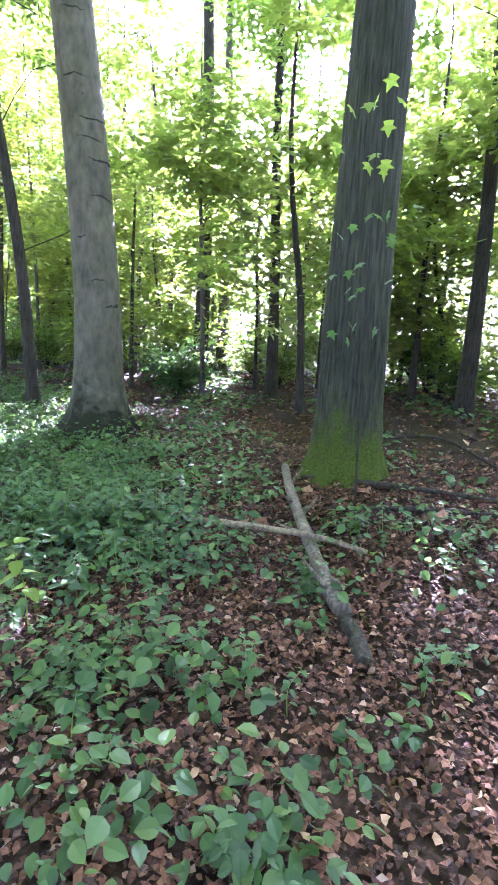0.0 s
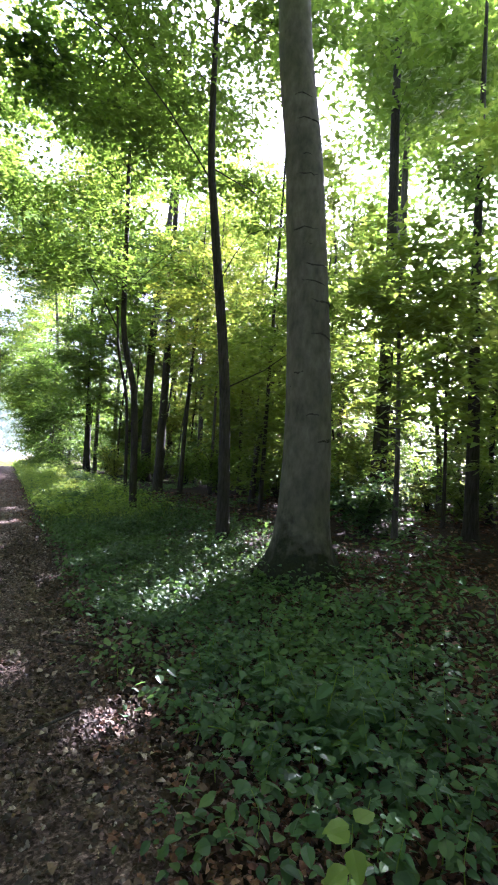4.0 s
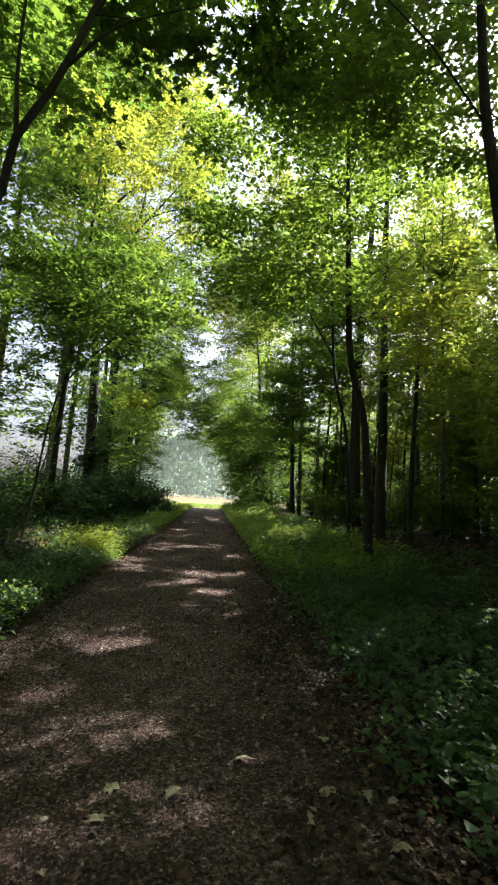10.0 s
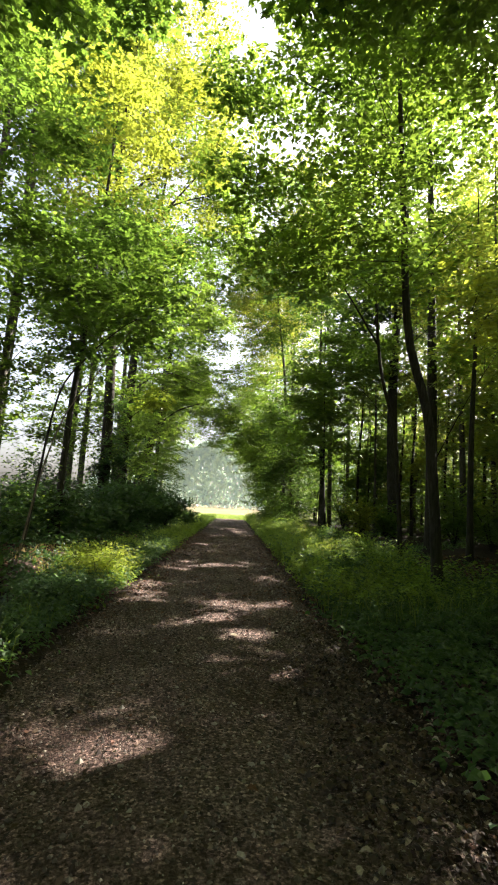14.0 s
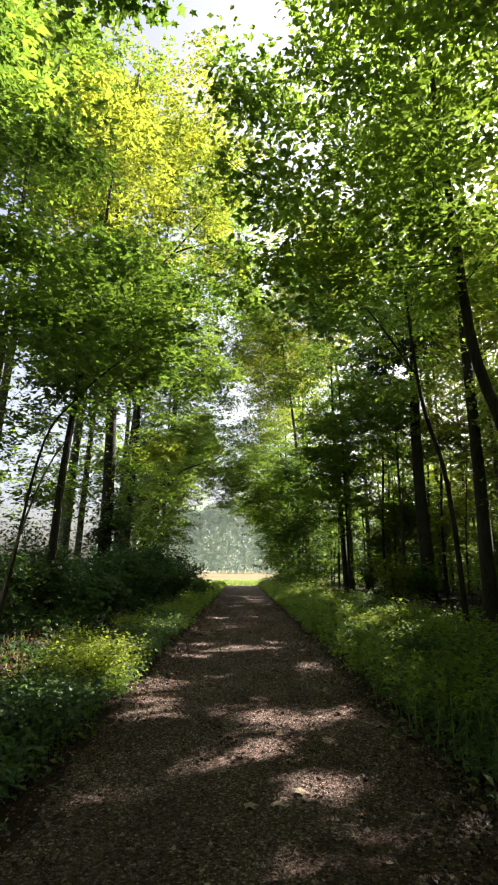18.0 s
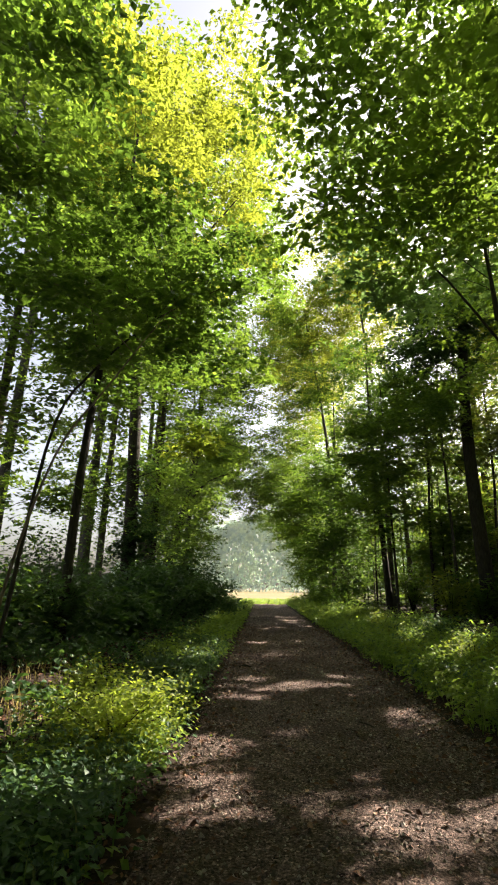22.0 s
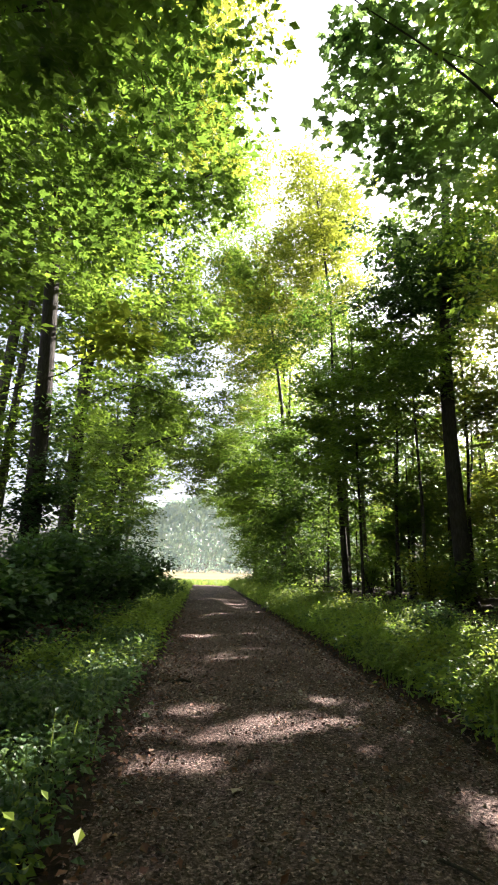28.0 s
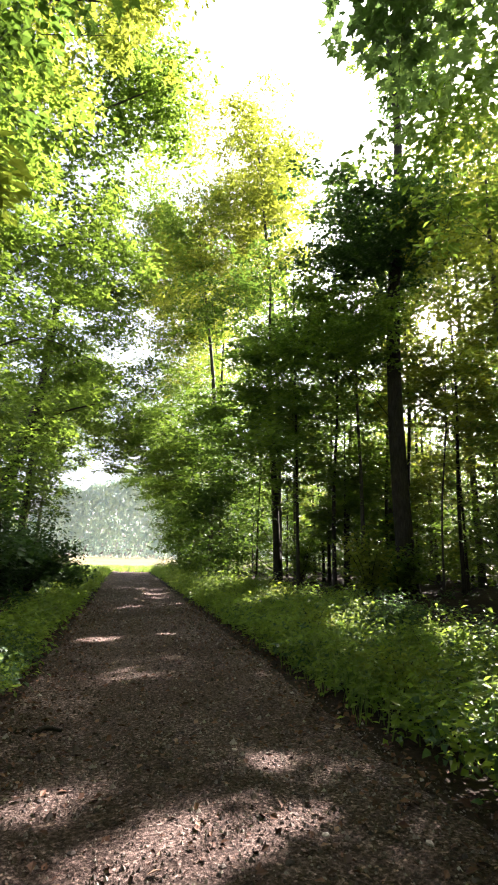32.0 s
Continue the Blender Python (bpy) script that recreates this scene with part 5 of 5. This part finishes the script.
lm = [leaf_mesh("leaf", LOBED, 0.115, VERGE_LEAF), leaf_mesh("leaf", LOBED, 0.09, HERB_LEAF)]
for k in range(34):
    z = [3.1, 2.75, 2.3, 1.85, 1.45][k % 5] + rng.uniform(-0.12, 0.12)
    ob = part("leaf", lm[0 if z > 2.6 else 1], twig)
    ob.matrix_basis = pose(rng.normal(0, 0.14), rng.normal(0.05, 0.14), z, rng.uniform(-80, -25), rng.uniform(-25, 25), rng.uniform(0, 360))

ground_ob, track_ob = bpy.data.objects["ground"], bpy.data.objects["track"]
dead = [leaf_mesh("fallen_leaf", sh, sz, LITTER) for sh, sz in ((CURL, 0.06), (CURL, 0.05), (LOBED, 0.07), (CRENATE, 0.055))]
for k in range(300):
    x, y = (rng.uniform(0.45, 3.4), rng.uniform(0.3, 3.4)) if k < 190 else (rng.uniform(-2.5, 1.0), rng.uniform(3.0, 12))
    ob = part("fallen_leaf", dead[k % 4], ground_ob)
    ob.matrix_basis = pose(x, y, float(gz(x, y)) + (0.03 if k < 190 else 0.02), rng.uniform(-14, 14), rng.uniform(-14, 14), rng.uniform(0, 360))
pale = leaf_mesh("fallen_maple_leaf", LOBED, 0.11, PALE_LITTER)
for x, y in [(-1.05, 11.6), (-0.85, 11.75), (-1.25, 11.55), (-0.2, 5.65), (0.23, 5.95), (-1.15, 6.4), (0.07, 7.0), (0.0, 6.4), (-0.52, 6.75), (0.18, 6.4), (0.24, 6.05), (0.45, 5.92), (-0.85, 6.4), (-1.2, 6.1), (-1.75, 17.3), (0.15, 7.55)]:
    ob = part("fallen_maple_leaf", pale, ground_ob, "pale fallen maple leaf")
    ob.matrix_basis = pose(x, y, float(gz(x, y)) + 0.03, rng.uniform(-10, 10), rng.uniform(-10, 10), rng.uniform(0, 360))
pebble = []
for k in range(5):
    bm = bmesh.new()
    bmesh.ops.create_icosphere(bm, subdivisions=1, radius=1.0)
    for v in bm.verts:
        v.co *= rng.uniform(0.7, 1.2)
        v.co.z *= 0.6
    me = bpy.data.meshes.new("stone")
    bm.to_mesh(me)
    bm.free()
    me.materials.append(STONE_SINGLE)
    pebble.append(me)
for k in range(280):
    x, y = rng.uniform(-2.55, 0.35), rng.uniform(3.2, 20)
    ob = part("stone", pebble[k % 5], track_ob)
    q = float(rng.uniform(0.009, 0.024))
    ob.matrix_basis = pose(x, y, float(gz(x, y)) + 0.014, 0, 0, rng.uniform(0, 360)) @ Matrix.Diagonal((q * 1.2, q, q, 1))


# ---- thicket that ends the wood ----
def thicket(name, label, x0, x1, y0, y1, z1, n, size, mat, seed, low=0.0):
    rng = np.random.default_rng(seed)
    m = n // 30
    c = np.stack([rng.uniform(x0, x1, m), rng.uniform(y0, y1, m), low + (z1 - low) * rng.random(m) ** 1.2], -1)
    c[:, 2] *= 0.8 + 0.3 * wobble(c[:, 0], c[:, 1], 0.35)
    p = np.repeat(c, 30, 0) + rng.normal(0, 1, (m * 30, 3)) * np.array([0.6, 0.6, 0.22])
    p[:, 2] = np.maximum(p[:, 2], 0.05) + gz(p[:, 0], p[:, 1])
    p = p[unshaded(rng, p)]
    v, t = leaves(rng, KITE, p, size, 0.45)
    return tagged(new(name, mesh_of(name, v, t, mat)), label, "thicket", kind="stuff")


thicket("woodland_thicket", "dense green thicket deep in the wood", 24, 32, -14, 60, 12, 30000, 0.36, BACKLIT_LEAF, 901)
thicket("woodland_thicket", "green undergrowth closing the wood", 14, 25, 8, 58, 4.5, 30000, 0.28, BEECH_LEAF, 902)
thicket("woodland_thicket", "thicket at the far end of the wood", 4.5, 24, 56, 64, 11, 30000, 0.36, BEECH_LEAF, 903)
thicket("woodland_thicket", "dark leafy depth of the wood", 12, 24, 27, 52, 12, 26000, 0.27, BEECH_LEAF, 906, 1.0)
thicket("belt_thicket", "thin hedge behind the belt of trees", -12.5, -10.5, 2, 58, 1.8, 2600, 0.2, BEECH_LEAF, 904)
thicket("woodland_thicket", "young growth in the wood, backlight put into its pale leaf colour", 12.5, 24, -6, 13, 7.5, 15000, 0.26, BACKLIT_LEAF, 907, 0.3)
thicket("belt_thicket", "leafy low growth among the belt of trees", -9.0, -5.8, 9, 46, 5.5, 15000, 0.12, BEECH_LEAF, 905, 0.5)


# out of view: added walls of leaves that keep low skylight off the start
for k, (x0, x1, y0, y1) in enumerate([(-26, -11, -24, 9), (-12, 6, -30, -17), (4, 26, -30, -13), (-15, -11, 8, 14), (-11, -6.6, -6, 11)]):
    thicket("woodland_thicket", "unseen thicket added round the start of the walk to block light", x0, x1, y0, y1, 13 if k < 4 else 7, 9000 if k < 3 else 3000, 0.7, BEECH_LEAF, 910 + k, 0.2)


# ---- far woods ----
rng = np.random.default_rng(77)
m = 50000
fx = rng.uniform(-60, 75, m)
fy = 205 + rng.uniform(0, 3, m)
top = 8 + 19 * step(-48, -22, fx) + 4.5 * wobble(fx, 0 * fx, 0.09) + 2.2 * wobble(fx, 0 * fx, 0.4, 2.0)
fz = top * rng.random(m) ** 0.75
fy = fy + 6 * (fz / top) ** 2
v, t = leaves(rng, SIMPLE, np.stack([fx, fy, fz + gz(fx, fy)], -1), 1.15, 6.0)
tagged(new("far_woods", mesh_of("far_woods", v, t, HAZED_FAR_LEAF)), "line of woods beyond the field, made pale to stand for haze", "woods", kind="stuff")
